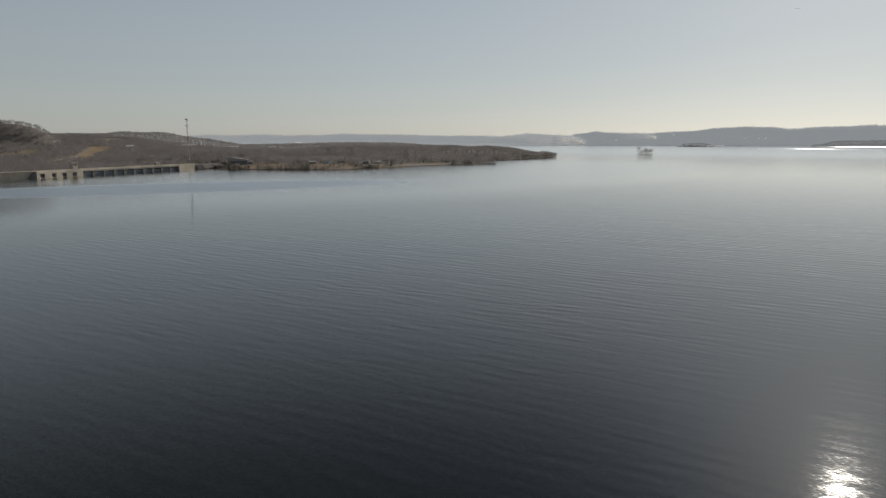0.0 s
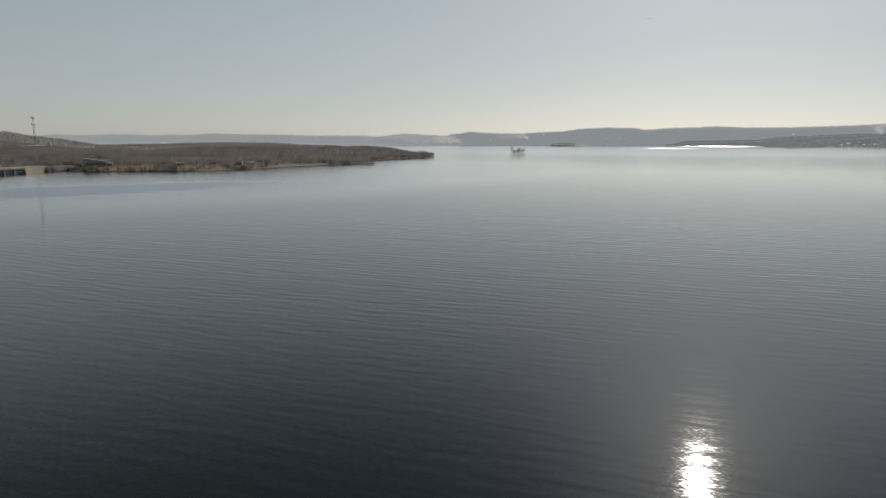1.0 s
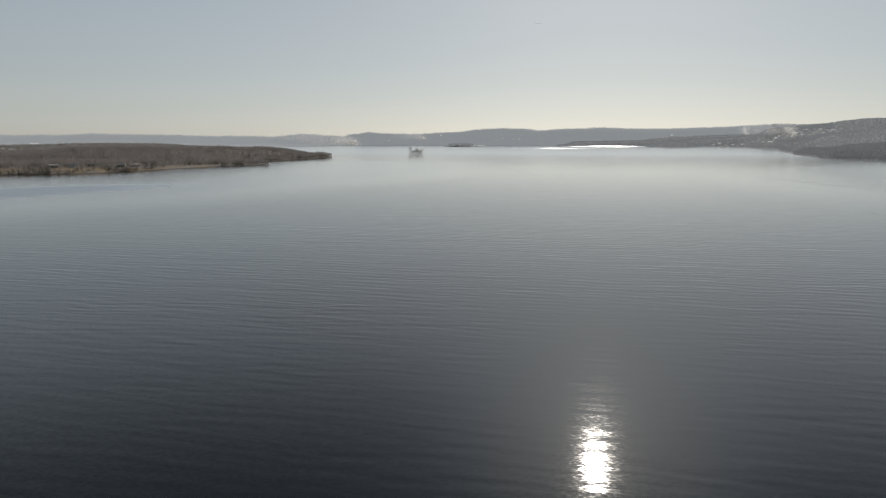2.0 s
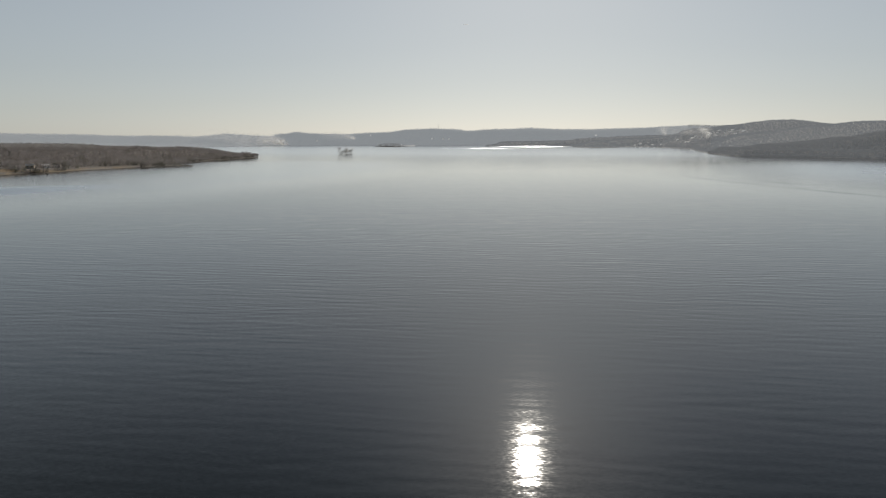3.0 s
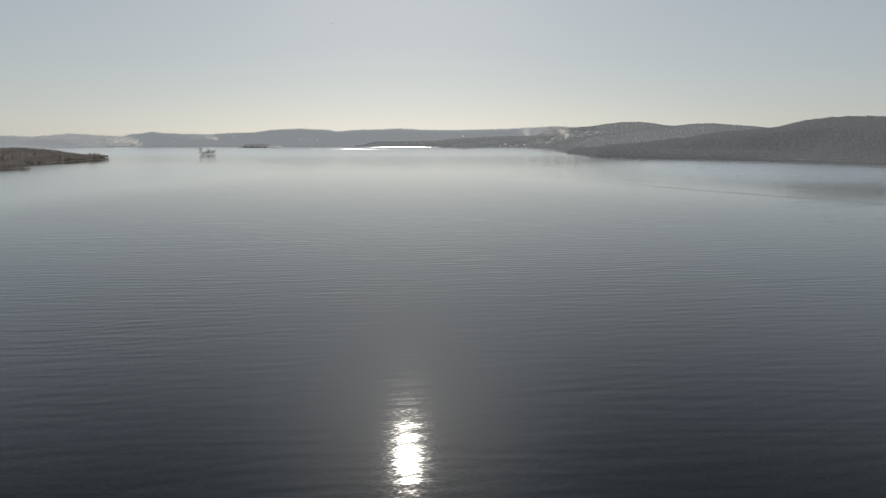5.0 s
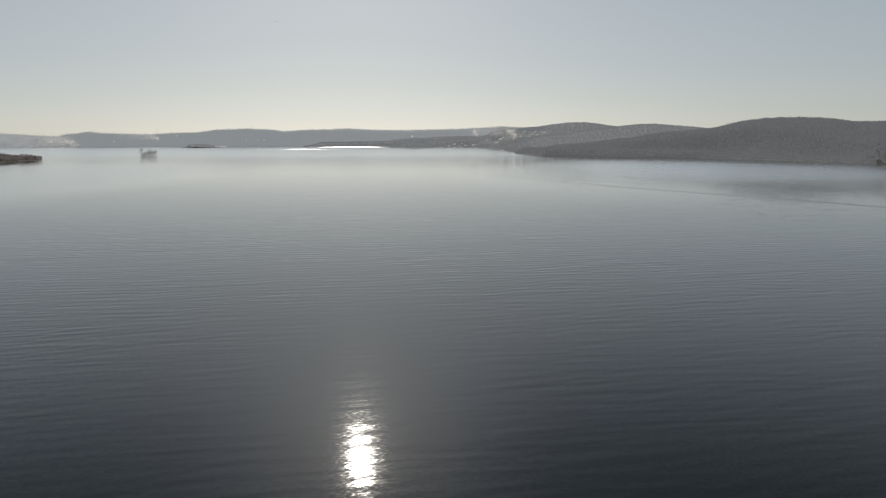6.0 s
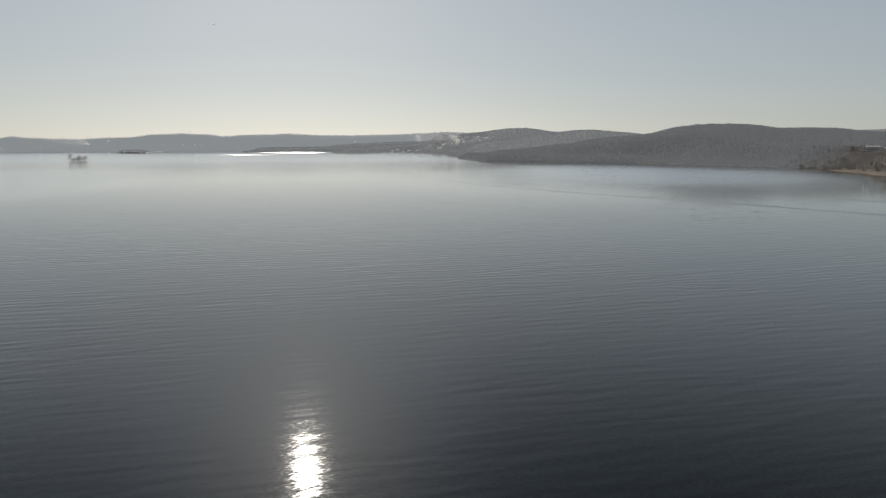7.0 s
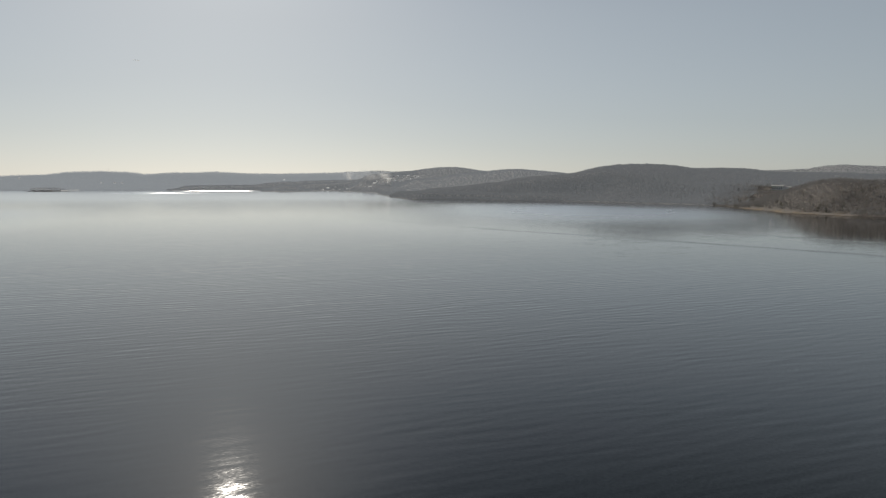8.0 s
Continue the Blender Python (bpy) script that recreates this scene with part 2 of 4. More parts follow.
    nt.links.new(calc(nt, 'SUBTRACT', 1.0, calc(nt, 'MAXIMUM', breeze, ruffle), True), sheen.inputs[0])
    rough = calc(nt, 'ADD', calc(nt, 'ADD', calc(nt, 'MULTIPLY', ruffle, 0.17), 0.024), wind)
    nt.links.new(rough, gloss.inputs["Roughness"])
    return m


WATER = water_material()


def ground_material(name, lift, haze_glow=0.0):
    m, nt, b = material(name, 0.95)
    litter = ramp(nt, noise_node(nt, 0.15, 4), [(0.3, (0.09 + lift, 0.078 + lift, 0.066 + lift)), (0.7, (0.15 + lift, 0.13 + lift, 0.11 + lift))])
    grass = ramp(nt, noise_node(nt, 0.06, 4), [(0.3, (0.21, 0.16, 0.105)), (0.7, (0.31, 0.245, 0.165))])
    at = nt.nodes.new("ShaderNodeAttribute")
    at.attribute_name = "open_ground"
    wob = calc(nt, 'ADD', at.outputs["Fac"], calc(nt, 'MULTIPLY', calc(nt, 'SUBTRACT', noise_node(nt, 0.03, 3), 0.5), 0.7))
    col = mix(nt, calc(nt, 'MULTIPLY', calc(nt, 'SUBTRACT', wob, 0.35), 4.0, True), litter, grass)
    geo = nt.nodes.new("ShaderNodeNewGeometry")
    sep = nt.nodes.new("ShaderNodeSeparateXYZ")
    nt.links.new(geo.outputs["Position"], sep.inputs[0])
    edge = calc(nt, 'ADD', sep.outputs[2], calc(nt, 'MULTIPLY', calc(nt, 'SUBTRACT', noise_node(nt, 0.035, 4), 0.47), 14.0))
    st = nt.nodes.new("ShaderNodeAttribute")
    st.attribute_name = "stony"
    beach = calc(nt, 'MULTIPLY', st.outputs["Fac"], calc(nt, 'SUBTRACT', 1.0, calc(nt, 'MULTIPLY', calc(nt, 'SUBTRACT', edge, 1.5), 1.2, True)))
    stone = ramp(nt, noise_node(nt, 0.3, 4), [(0.3, (0.14, 0.118, 0.09)), (0.7, (0.38, 0.31, 0.22))])
    # the strip that the waves keep wet is darker
    wet = calc(nt, 'MULTIPLY', calc(nt, 'SUBTRACT', 0.95, sep.outputs[2]), 2.0, True)
    nt.links.new(mix(nt, wet, mix(nt, beach, col, stone), (0.07, 0.062, 0.054)), b.inputs["Base Color"])
    b.inputs["Specular IOR Level"].default_value = 0.1
    if haze_glow:   # flat emission stands in for haze on ground from 1.6 km out
        b.inputs["Emission Color"].default_value, b.inputs["Emission Strength"].default_value = (0.95, 1.0, 1.03, 1), haze_glow
    return m


GROUND = ground_material("leaf_litter_ground", 0.1)
# the farther grounds carry painted haze, more with distance
GROUND_FAR = woods_material("hazy_far_ground", (0.15, 0.152, 0.155), (0.19, 0.192, 0.195), 0.0, 0.3, haze_glow=0.195)
GROUND_MID = ground_material("hazy_mid_ground", 0.06, 0.066)
GROUND_HAZY = ground_material("hazy_ground", 0.06, 0.1)

# ---- building helpers ----
def place(az, r):
    """Plan position from a bearing (degrees right of north) and a distance."""
    return r * math.sin(radians(az)), r * math.cos(radians(az))


def part(name, bm, mat, parent=None, label=""):
    me = bpy.data.meshes.new(name)
    bm.to_mesh(me)
    bm.free()
    me.materials.append(mat)
    ob = new(name, me)
    ob.parent = parent
    if label:
        ob["label"] = label
    return ob


def box(x0, x1, y0, y1, z0, z1, bm=None, bevel=0.0):
    own = bm is None
    bm = bm or bmesh.new()
    vs = [bm.verts.new(p) for p in ((x0, y0, z0), (x1, y0, z0), (x1, y1, z0), (x0, y1, z0), (x0, y0, z1), (x1, y0, z1), (x1, y1, z1), (x0, y1, z1))]
    for f in ((3, 2, 1, 0), (4, 5, 6, 7), (0, 1, 5, 4), (1, 2, 6, 5), (2, 3, 7, 6), (3, 0, 4, 7)):
        bm.faces.new([vs[k] for k in f])
    if bevel and own:
        bmesh.ops.bevel(bm, geom=bm.edges[:], offset=bevel, segments=1, affect='EDGES')
    return bm


def prism(outline, x0, x1, bm=None):
    """A body whose (y, z) outline runs from x0 to x1."""
    bm = bm or bmesh.new()
    a = [bm.verts.new((x0, y, z)) for y, z in outline]
    b = [bm.verts.new((x1, y, z)) for y, z in outline]
    bm.faces.new(a[::-1])
    bm.faces.new(b)
    for k in range(len(a)):
        n = (k + 1) % len(a)
        bm.faces.new((a[k], a[n], b[n], b[k]))
    bmesh.ops.recalc_face_normals(bm, faces=bm.faces[:])
    return bm


def rod(bm, p, q, r0, r1, sides=5):
    p, q = Vector(p), Vector(q)
    d = (q - p).normalized()
    u = d.orthogonal().normalized()
    w = d.cross(u)
    rings = [[bm.verts.new(c + (u * math.cos(2 * math.pi * k / sides) + w * math.sin(2 * math.pi * k / sides)) * r) for k in range(sides)] for c, r in ((p, r0), (q, r1))]
    for k in range(sides):
        n = (k + 1) % sides
        bm.faces.new((rings[0][k], rings[0][n], rings[1][n], rings[1][k]))
    bm.faces.new(rings[1])
    bm.faces.new(rings[0][::-1])


def empty(name, x, y, z, rz=0.0, label="", category="", group=""):
    ob = new(name)
    ob.empty_display_size = 2
    ob.matrix_world = pose(x, y, z, 0, 0, rz)
    return tagged(ob, label, category, group)


def triangles(name, tri, mat, canopy=0.0, lean=0.08):
    """One mesh object out of an array of n triangles (n, 3, 3); a canopy's twigs catch the light as the whole canopy does."""
    n = len(tri)
    me = bpy.data.meshes.new(name)
    me.vertices.add(3 * n)
    me.vertices.foreach_set("co", tri.reshape(-1).astype(np.float32))
    me.loops.add(3 * n)
    me.loops.foreach_set("vertex_index", np.arange(3 * n, dtype=np.int32))
    me.polygons.add(n)
    me.polygons.foreach_set("loop_start", np.arange(0, 3 * n, 3, dtype=np.int32))
    me.materials.append(mat)
    me.update(calc_edges=True)
    if canopy:
        rng = np.random.default_rng(n)
        nor = np.repeat(rng.normal(size=(n, 3)) * (1 - canopy) + np.array([lean * sun_dir.x, lean * sun_dir.y, 1.0]), 3, axis=0)
        nor /= np.linalg.norm(nor, axis=1, keepdims=True)
        me.attributes.new("custom_normal", 'FLOAT_VECTOR', 'POINT').data.foreach_set("vector", nor.astype(np.float32).ravel())
    return new(name, me)


# ---- the lie of the land: shoreline (bearing, distance) and crests (bearing, distance, height) ----
WEST_SHORE = [(-70, 1000), (-50, 985), (-34.2, 1022), (-28.9, 1090), (-22.1, 1206), (-20.8, 1226), (-18.4, 1176), (-14.7, 1128), (-11, 1106), (-8.1, 1112),
              (-4.6, 1142), (-3.1, 1183), (-1.2, 1226), (0.4, 1270), (2.8, 1301), (4.6, 1318), (4.6, 1345), (3.4, 1400), (3.2, 1460), (4.8, 1529),
              (7.7, 1690), (9.3, 1800), (9.8, 1880), (9.2, 1930), (7.5, 2050), (4, 2250), (1, 2700), (2.0, 3600), (3.0, 4080)]
FAR_SHORE = [(4.7, 4300), (7, 4480), (10, 4650), (15, 4630), (19.5, 4660), (24.3, 4620), (29.3, 4590), (31, 4480), (29.7, 4200), (29.2, 4020), (30, 3990),
             (31.7, 4110), (34.2, 4240), (36.4, 4270), (36.8, 3900), (36.6, 3670), (38.5, 3480), (40.7, 3660), (41.2, 3920), (43, 3950), (43.2, 3740),
             (44.6, 3545), (46.4, 3230), (46.75, 2950)]
EAST_SHORE = [(46.7, 2700), (48.1, 2200), (49.4, 2010), (51.5, 1990), (56.3, 1955), (62.8, 1885), (67.7, 1775), (72.2, 1690), (75.6, 1625), (76.3, 1549), (79.7, 1300),
              (82.8, 1248), (85, 1217), (88, 1195), (95, 1150), (110, 1200), (130, 1500)]
RING = [(130, 9000), (90, 9000), (45, 9000), (0, 9000), (-45, 9000), (-70, 9000)]
CRESTS = [
    (290, [(-60, 1750, 66), (-45, 1750, 64), (-33.8, 1700, 58), (-30.7, 1720, 54), (-28.5, 1760, 50), (-26, 1800, 30)]),
    (60, [(-60, 1560, 90), (-45, 1560, 88), (-34.2, 1560, 80), (-33.2, 1560, 79), (-32.6, 1560, 77), (-32.0, 1560, 73)]),
    (230, [(-33, 2600, 55), (-27.3, 2600, 64), (-25.6, 2600, 69), (-24.2, 2600, 68), (-22.6, 2600, 54), (-21.2, 2600, 30), (-19.5, 2600, 18)]),
    (170, [(-45, 4780, 68), (-22.5, 4780, 66), (-16, 4780, 70), (-10.9, 4780, 65), (-8.5, 4780, 76), (-4.6, 4780, 71), (-1.2, 4780, 62), (3.8, 4780, 57), (6, 4780, 50)]),
    (190, [(-20, 1420, 18), (-14, 1480, 20), (-9, 1500, 25), (0.8, 1540, 25), (4.5, 1680, 22), (7.2, 1790, 18), (8.2, 1835, 9), (8.8, 1860, 2)]),
    (300, [(-14, 2500, 22), (-9, 2500, 28), (-6, 2500, 26), (0, 2600, 16)]),
    (150, [(4.4, 4700, 30), (5.8, 4700, 58), (7.4, 4760, 74), (9.6, 4780, 67), (11, 4780, 59), (11.9, 4780, 73), (13.1, 4780, 89), (14.3, 4780, 80), (17.4, 4780, 76), (20.9, 4780, 89),
           (22.4, 4780, 107), (24.7, 4780, 116), (26.3, 4780, 111), (27.7, 4780, 98), (29.3, 4780, 106), (31.5, 4780, 110)]),
    (160, [(31.5, 4780, 110), (33.2, 4780, 115), (35.1, 4780, 104), (40.8, 4780, 112), (44.1, 4780, 122), (46.3, 4780, 129), (48.5, 4780, 126), (52, 4780, 112), (60, 4780, 105), (70, 4780, 105)]),
    (420, [(46, 3900, 70), (48.1, 3900, 96), (50.2, 3900, 112), (51.9, 3900, 125), (53.1, 3900, 133), (54.3, 3900, 121), (55.5, 3900, 104), (57.4, 3900, 99), (61, 3900, 86)]),
    (420, [(53, 3300, 70), (56.7, 3300, 98), (58.6, 3300, 111), (60.5, 3300, 104), (62.8, 3300, 90), (65.9, 3300, 90), (72, 3300, 84)]),
    (330, [(60, 2200, 50), (63.2, 2200, 69), (65, 2200, 78), (67.1, 2200, 90), (68.4, 2200, 102), (70.1, 2200, 102), (71.3, 2200, 94), (72.5, 2200, 90), (75.6, 2200, 91), (77.6, 2200, 82),
           (80.1, 2200, 76), (88, 2200, 70), (100, 2200, 70)]),
    (350, [(72, 4300, 90), (78, 4300, 119), (81.5, 4300, 129), (83.3, 4300, 147), (84, 4300, 150), (86.4, 4300, 141), (95, 4300, 130)]),
    (210, [(75.6, 1760, 22), (77.6, 1600, 42), (80.4, 1520, 53), (83.4, 1490, 54), (86.5, 1480, 50), (96, 1480, 48)]),
    (190, [(46.9, 2850, 6), (48.4, 2450, 14), (49.5, 2250, 19), (52.4, 2200, 26), (55.2, 2180, 31), (58.2, 2150, 38), (62, 2200, 50)]),
    (60, [(47.5, 2420, 13), (48.6, 2230, 15), (49.8, 2070, 15), (52, 2050, 14), (56.5, 2010, 13), (62.8, 1940, 12)]),
    (260, [(39, 4180, 24), (42, 4200, 40), (46, 4100, 50), (50, 3900, 60)]),
    (150, [(37.2, 3820, 20), (38.5, 3700, 25), (40.3, 3850, 25)]),
    (110, [(29.7, 4130, 15), (32, 4250, 23), (35, 4370, 24), (37, 4400, 24)]),
    (150, [(43.8, 3780, 20), (45, 3660, 29), (47, 3420, 28), (50, 3300, 30)]),
    (200, [(38, 4500, 45), (44, 4450, 60), (50, 4400, 70)]),
]
ISLETS = [((17.15, 2100), 24, 8, 0.8), ((21.05, 3920), 82, 30, 6.0)]   # place, half width, half depth, height


def smooth(x):
    x = np.clip(x, 0, 1)
    return x * x * (3 - 2 * x)


def lattice_noise(x, y, size, seed):
    """Smooth value noise on a square lattice."""
    rng = np.random.default_rng(seed)
    tab = rng.random((256, 256))
    gx, gy = x / size, y / size
    ix, iy = np.floor(gx).astype(int), np.floor(gy).astype(int)
    fx, fy = smooth(gx - ix), smooth(gy - iy)
    g = lambda a, b: tab[(ix + a) % 256, (iy + b) % 256]
    return (g(0, 0) * (1 - fx) + g(1, 0) * fx) * (1 - fy) + (g(0, 1) * (1 - fx) + g(1, 1) * fx) * fy


SHORE = np.array([place(*p) for p in WEST_SHORE + FAR_SHORE + EAST_SHORE + RING])


def inland(x, y):
    """Signed distance to the shoreline, positive on land."""
    x, y = x + 22 * (lattice_noise(x, y, 90, 5) - 0.5) * (y > -500), y + 22 * (lattice_noise(x, y, 90, 6) - 0.5)
    best, inside = np.full(x.shape, 1e12), np.zeros(x.shape, bool)
    for a, b in zip(SHORE, np.roll(SHORE, -1, axis=0)):
        dx, dy = b - a
        s = np.clip(((x - a[0]) * dx + (y - a[1]) * dy) / (dx * dx + dy * dy), 0, 1)
        best = np.minimum(best, (x - a[0] - s * dx) ** 2 + (y - a[1] - s * dy) ** 2)
        cross = (a[1] > y) != (b[1] > y)
        if dy:
            inside ^= cross & (x < dx * (y - a[1]) / dy + a[0])
    return np.where(inside, 1, -1) * np.sqrt(best)


def height(x, y):
    """Ground height and distance inland."""
    d = inland(x, y)
    h = np.clip(d * 0.09, -6, 2.5) + 9 * smooth((d - 25) / 400)
    az, r = np.degrees(np.arctan2(x, y)), np.hypot(x, y)
    h = h + 5.0 * smooth((d - 8) / 75) * smooth((az + 24) / 3) * smooth((-3 - az) / 2) * (r < 1500)   # a bank and bench on the west shore
    for width, crest in CRESTS:
        pts = [(*place(az, r), z) for az, r, z in crest]
        top = np.zeros(x.shape)
        for a, b in zip(pts, pts[1:]):
            dx, dy = b[0] - a[0], b[1] - a[1]
            s = np.clip(((x - a[0]) * dx + (y - a[1]) * dy) / (dx * dx + dy * dy), 0, 1)
            q = np.hypot(x - a[0] - s * dx, y - a[1] - s * dy) / width
            top = np.maximum(top, (a[2] + s * (b[2] - a[2])) * np.exp(-0.9 * q * q))
        h = np.where(d > 4, np.maximum(h, (top + 2.5) * smooth((d - 4) / min(width * 0.8, 200))), h)
    land = smooth((d - 15) / 120)
    h = h + land * (7 * (lattice_noise(x, y, 160, 1) - 0.5) + 4 * (lattice_noise(x, y, 60, 2) - 0.5))
    for (az, r), wide, deep, z in ISLETS:
        cx, cy = place(az, r)
        c, s = math.cos(radians(-az)), math.sin(radians(-az))
        u, v = ((x - cx) * c + (y - cy) * s) / wide, (-(x - cx) * s + (y - cy) * c) / deep
        q = np.hypot(u, v)
        h = np.maximum(h, np.where(q < 1.6, z * (1 - q) * 2.2, -6).clip(-6, z))
    return h, d


# open ground: fields, cuttings and clearings as strips (bearing, distance, bearing, distance, half width)
CLEARINGS = [(-31.2, 1290, -29.0, 1390, 12), (-29.0, 1390, -27.4, 1520, 13), (-27.4, 1640, -26.0, 1760, 16), (-38, 1360, -31.6, 1425, 12), (-19.6, 1218, -14.0, 1178, 28), (-14.0, 1178, -10.5, 1160, 22), (-16.5, 1900, -12.5, 2000, 40),
             (-10.2, 1150, -6.0, 1165, 18), (-25, 1900, -19, 2000, 45), (-51.4, 893, -17.1, 1307, 13), (-6, 1160, -3.4, 1205, 12),
             (78.7, 1846, 80.5, 1850, 11)]


def open_ground(x, y):
    m = np.zeros(x.shape)
    for az0, r0, az1, r1, half in CLEARINGS:
        a, b = place(az0, r0), place(az1, r1)
        dx, dy = b[0] - a[0], b[1] - a[1]
        s = np.clip(((x - a[0]) * dx + (y - a[1]) * dy) / (dx * dx + dy * dy), 0, 1)
        q = np.hypot(x - a[0] - s * dx, y - a[1] - s * dy) + 24 * (lattice_noise(x, y, 35, 9) - 0.5)
        m = np.maximum(m, smooth((half * 1.25 - q) / (half * 0.5)))
    return m


def stony(x, y):
    """Where the shore is bare tan stone."""
    az, r = np.degrees(np.arctan2(x, y)), np.hypot(x, y)
    return np.where(r < 1500, smooth((az + 13) / 3) * smooth((1.5 - az) / 1.5) + smooth((az - 76) / 0.5) * smooth((85.2 - az) / 1.5), 0)


def build_ground():
    step = 16.0
    xs, ys = np.arange(-3600, 5000, step), np.arange(-450, 5000, step)
    gx, gy = np.meshgrid(xs, ys)
    x, y = gx.ravel(), gy.ravel()
    h, d = height(x, y)
    nx, ny = len(xs), len(ys)
    i = (np.arange(ny - 1)[:, None] * nx + np.arange(nx - 1)).ravel()
    quads = np.stack([i, i + 1, i + nx + 1, i + nx], 1)
    quads = quads[h[quads].max(axis=1) > -5.5]   # the deep lake bed is never seen
    me = bpy.data.meshes.new("ground")
    me.vertices.add(len(x))
    me.vertices.foreach_set("co", np.stack([x, y, h], 1).astype(np.float32).ravel())
    me.loops.add(4 * len(quads))
    me.loops.foreach_set("vertex_index", quads.astype(np.int32).ravel())
    me.polygons.add(len(quads))
    me.polygons.foreach_set("loop_start", np.arange(0, 4 * len(quads), 4, dtype=np.int32))
    for mat in (GROUND, GROUND_MID, GROUND_HAZY, GROUND_FAR):
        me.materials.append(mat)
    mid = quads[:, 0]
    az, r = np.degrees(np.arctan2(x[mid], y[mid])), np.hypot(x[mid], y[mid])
    # farther bands take the ground with more haze painted in
    haze_band = np.where(r > 4050, 3, np.where(r > 2400, 2, np.where((r > 1900) | ((az > 46) & (az < 75)), 1, 0)))
    haze_band = np.where((r > 3600) & (az < 28.5), 3, haze_band)
    haze_band = np.where((haze_band == 3) & (az > 28.5) & (az < 50) & (r < 4450), 2, haze_band)
    haze_band = np.where((haze_band == 2) & (az < 10), 1, haze_band)
    haze_band = np.where((haze_band == 3) & (az > 50), 2, haze_band)
    me.polygons.foreach_set("material_index", haze_band.astype(np.int32))
    me.update(calc_edges=True)
    me.attributes.new("open_ground", 'FLOAT', 'POINT').data.foreach_set("value", open_ground(x, y).astype(np.float32))
    me.attributes.new("stony", 'FLOAT', 'POINT').data.foreach_set("value", stony(x, y).astype(np.float32))
    me.polygons.foreach_set("use_smooth", np.ones(len(quads), bool))
    return tagged(new("ground", me), "wooded hills, fields and stony lake shore in winter", "ground", kind="structure")


build_ground()


def build_water():
    bm = bmesh.new()
    rings = [[bm.verts.new((r * math.sin(2 * math.pi * k / 144), r * math.cos(2 * math.pi * k / 144), 0)) for k in range(144)] for r in np.geomspace(12, 4990, 70)]
    hub = bm.verts.new((0, 0, 0))
    for k in range(144):
        n = (k + 1) % 144
        bm.faces.new((hub, rings[0][n], rings[0][k]))
        for a, b in zip(rings, rings[1:]):
            bm.faces.new((a[k], a[n], b[n], b[k]))
    for f in bm.faces:
        f.smooth = True
    ob = part("water", bm, WATER)
    return tagged(ob, "calm grey-blue lake with low ripples and sun glitter", "lake water", kind="structure")


build_water()


def build_islet(spot, wide, deep, top, words):
    """A low rocky islet: a lumpy mound that dips under the water."""
    bm = bmesh.new()
    rng = random.Random(int(wide))
    rings = []
    for q, z in ((1.25, -1.5), (1.0, 0.15), (0.85, 0.55), (0.6, 0.85), (0.3, 1.0)):
        rings.append([])
        for k in range(40):
            a = 2 * math.pi * k / 40
            f = q * (1 + 0.16 * math.sin(3 * a + wide) + 0.08 * math.sin(7 * a) + rng.uniform(-0.04, 0.04))
            rings[-1].append(bm.verts.new((wide * f * math.cos(a), deep * f * math.sin(a), (z if z < 0 else z * top) * rng.uniform(0.85, 1.15))))
    for a, b in zip(rings, rings[1:]):
        for k in range(40):
            bm.faces.new((a[k], a[(k + 1) % 40], b[(k + 1) % 40], b[k]))
    bm.faces.new(rings[-1])
    ob = part("ground_islet", bm, RIPRAP)
    ob.matrix_world = pose(*place(*spot), 0, 0, 0, -spot[0])
    return tagged(ob, words, "islet", kind="structure")


build_islet(*ISLETS[0], "low brown rocky islet in the open lake")
build_islet(*ISLETS[1], "low wooded islet near the far shore")


def height_at(x, y):
    h, _ = height(np.array([x]), np.array([y]))
    return float(h[0])


# ---- woods ----
def scatter(az0, az1, r0, r1, gap, seed):
    """Jittered places on wooded land between two bearings and two distances."""
    rng = np.random.default_rng(seed)
    corners = [place(a, r) for a in np.linspace(az0, az1, 9) for r in (r0, r1)]
    lo, hi = np.min(corners, axis=0) - gap, np.max(corners, axis=0) + gap
    gx, gy = np.meshgrid(np.arange(lo[0], hi[0], gap), np.arange(lo[1], hi[1], gap))
    x, y = gx.ravel() + rng.uniform(-0.5, 0.5, gx.size) * gap, gy.ravel() + rng.uniform(-0.5, 0.5, gx.size) * gap
    az, r = np.degrees(np.arctan2(x, y)), np.hypot(x, y)
    k = (az > az0) & (az < az1) & (r > r0) & (r < r1)
    x, y = x[k], y[k]
    h, d = height(x, y)
    keep = (h > 0.25) & ((d > 1.5 + 5 * rng.random(x.size)) | (d < -60)) & (open_ground(x, y) < 0.3) & (rng.random(x.size) < 0.93)
    keep &= (h > 2.6) | (stony(x, y) < 0.5)
    for hx, hy, free in HOUSE_SPOTS:
        keep &= np.hypot(x - hx, y - hy) > free
    return np.stack([x[keep], y[keep], h[keep]], 1), d[keep], rng


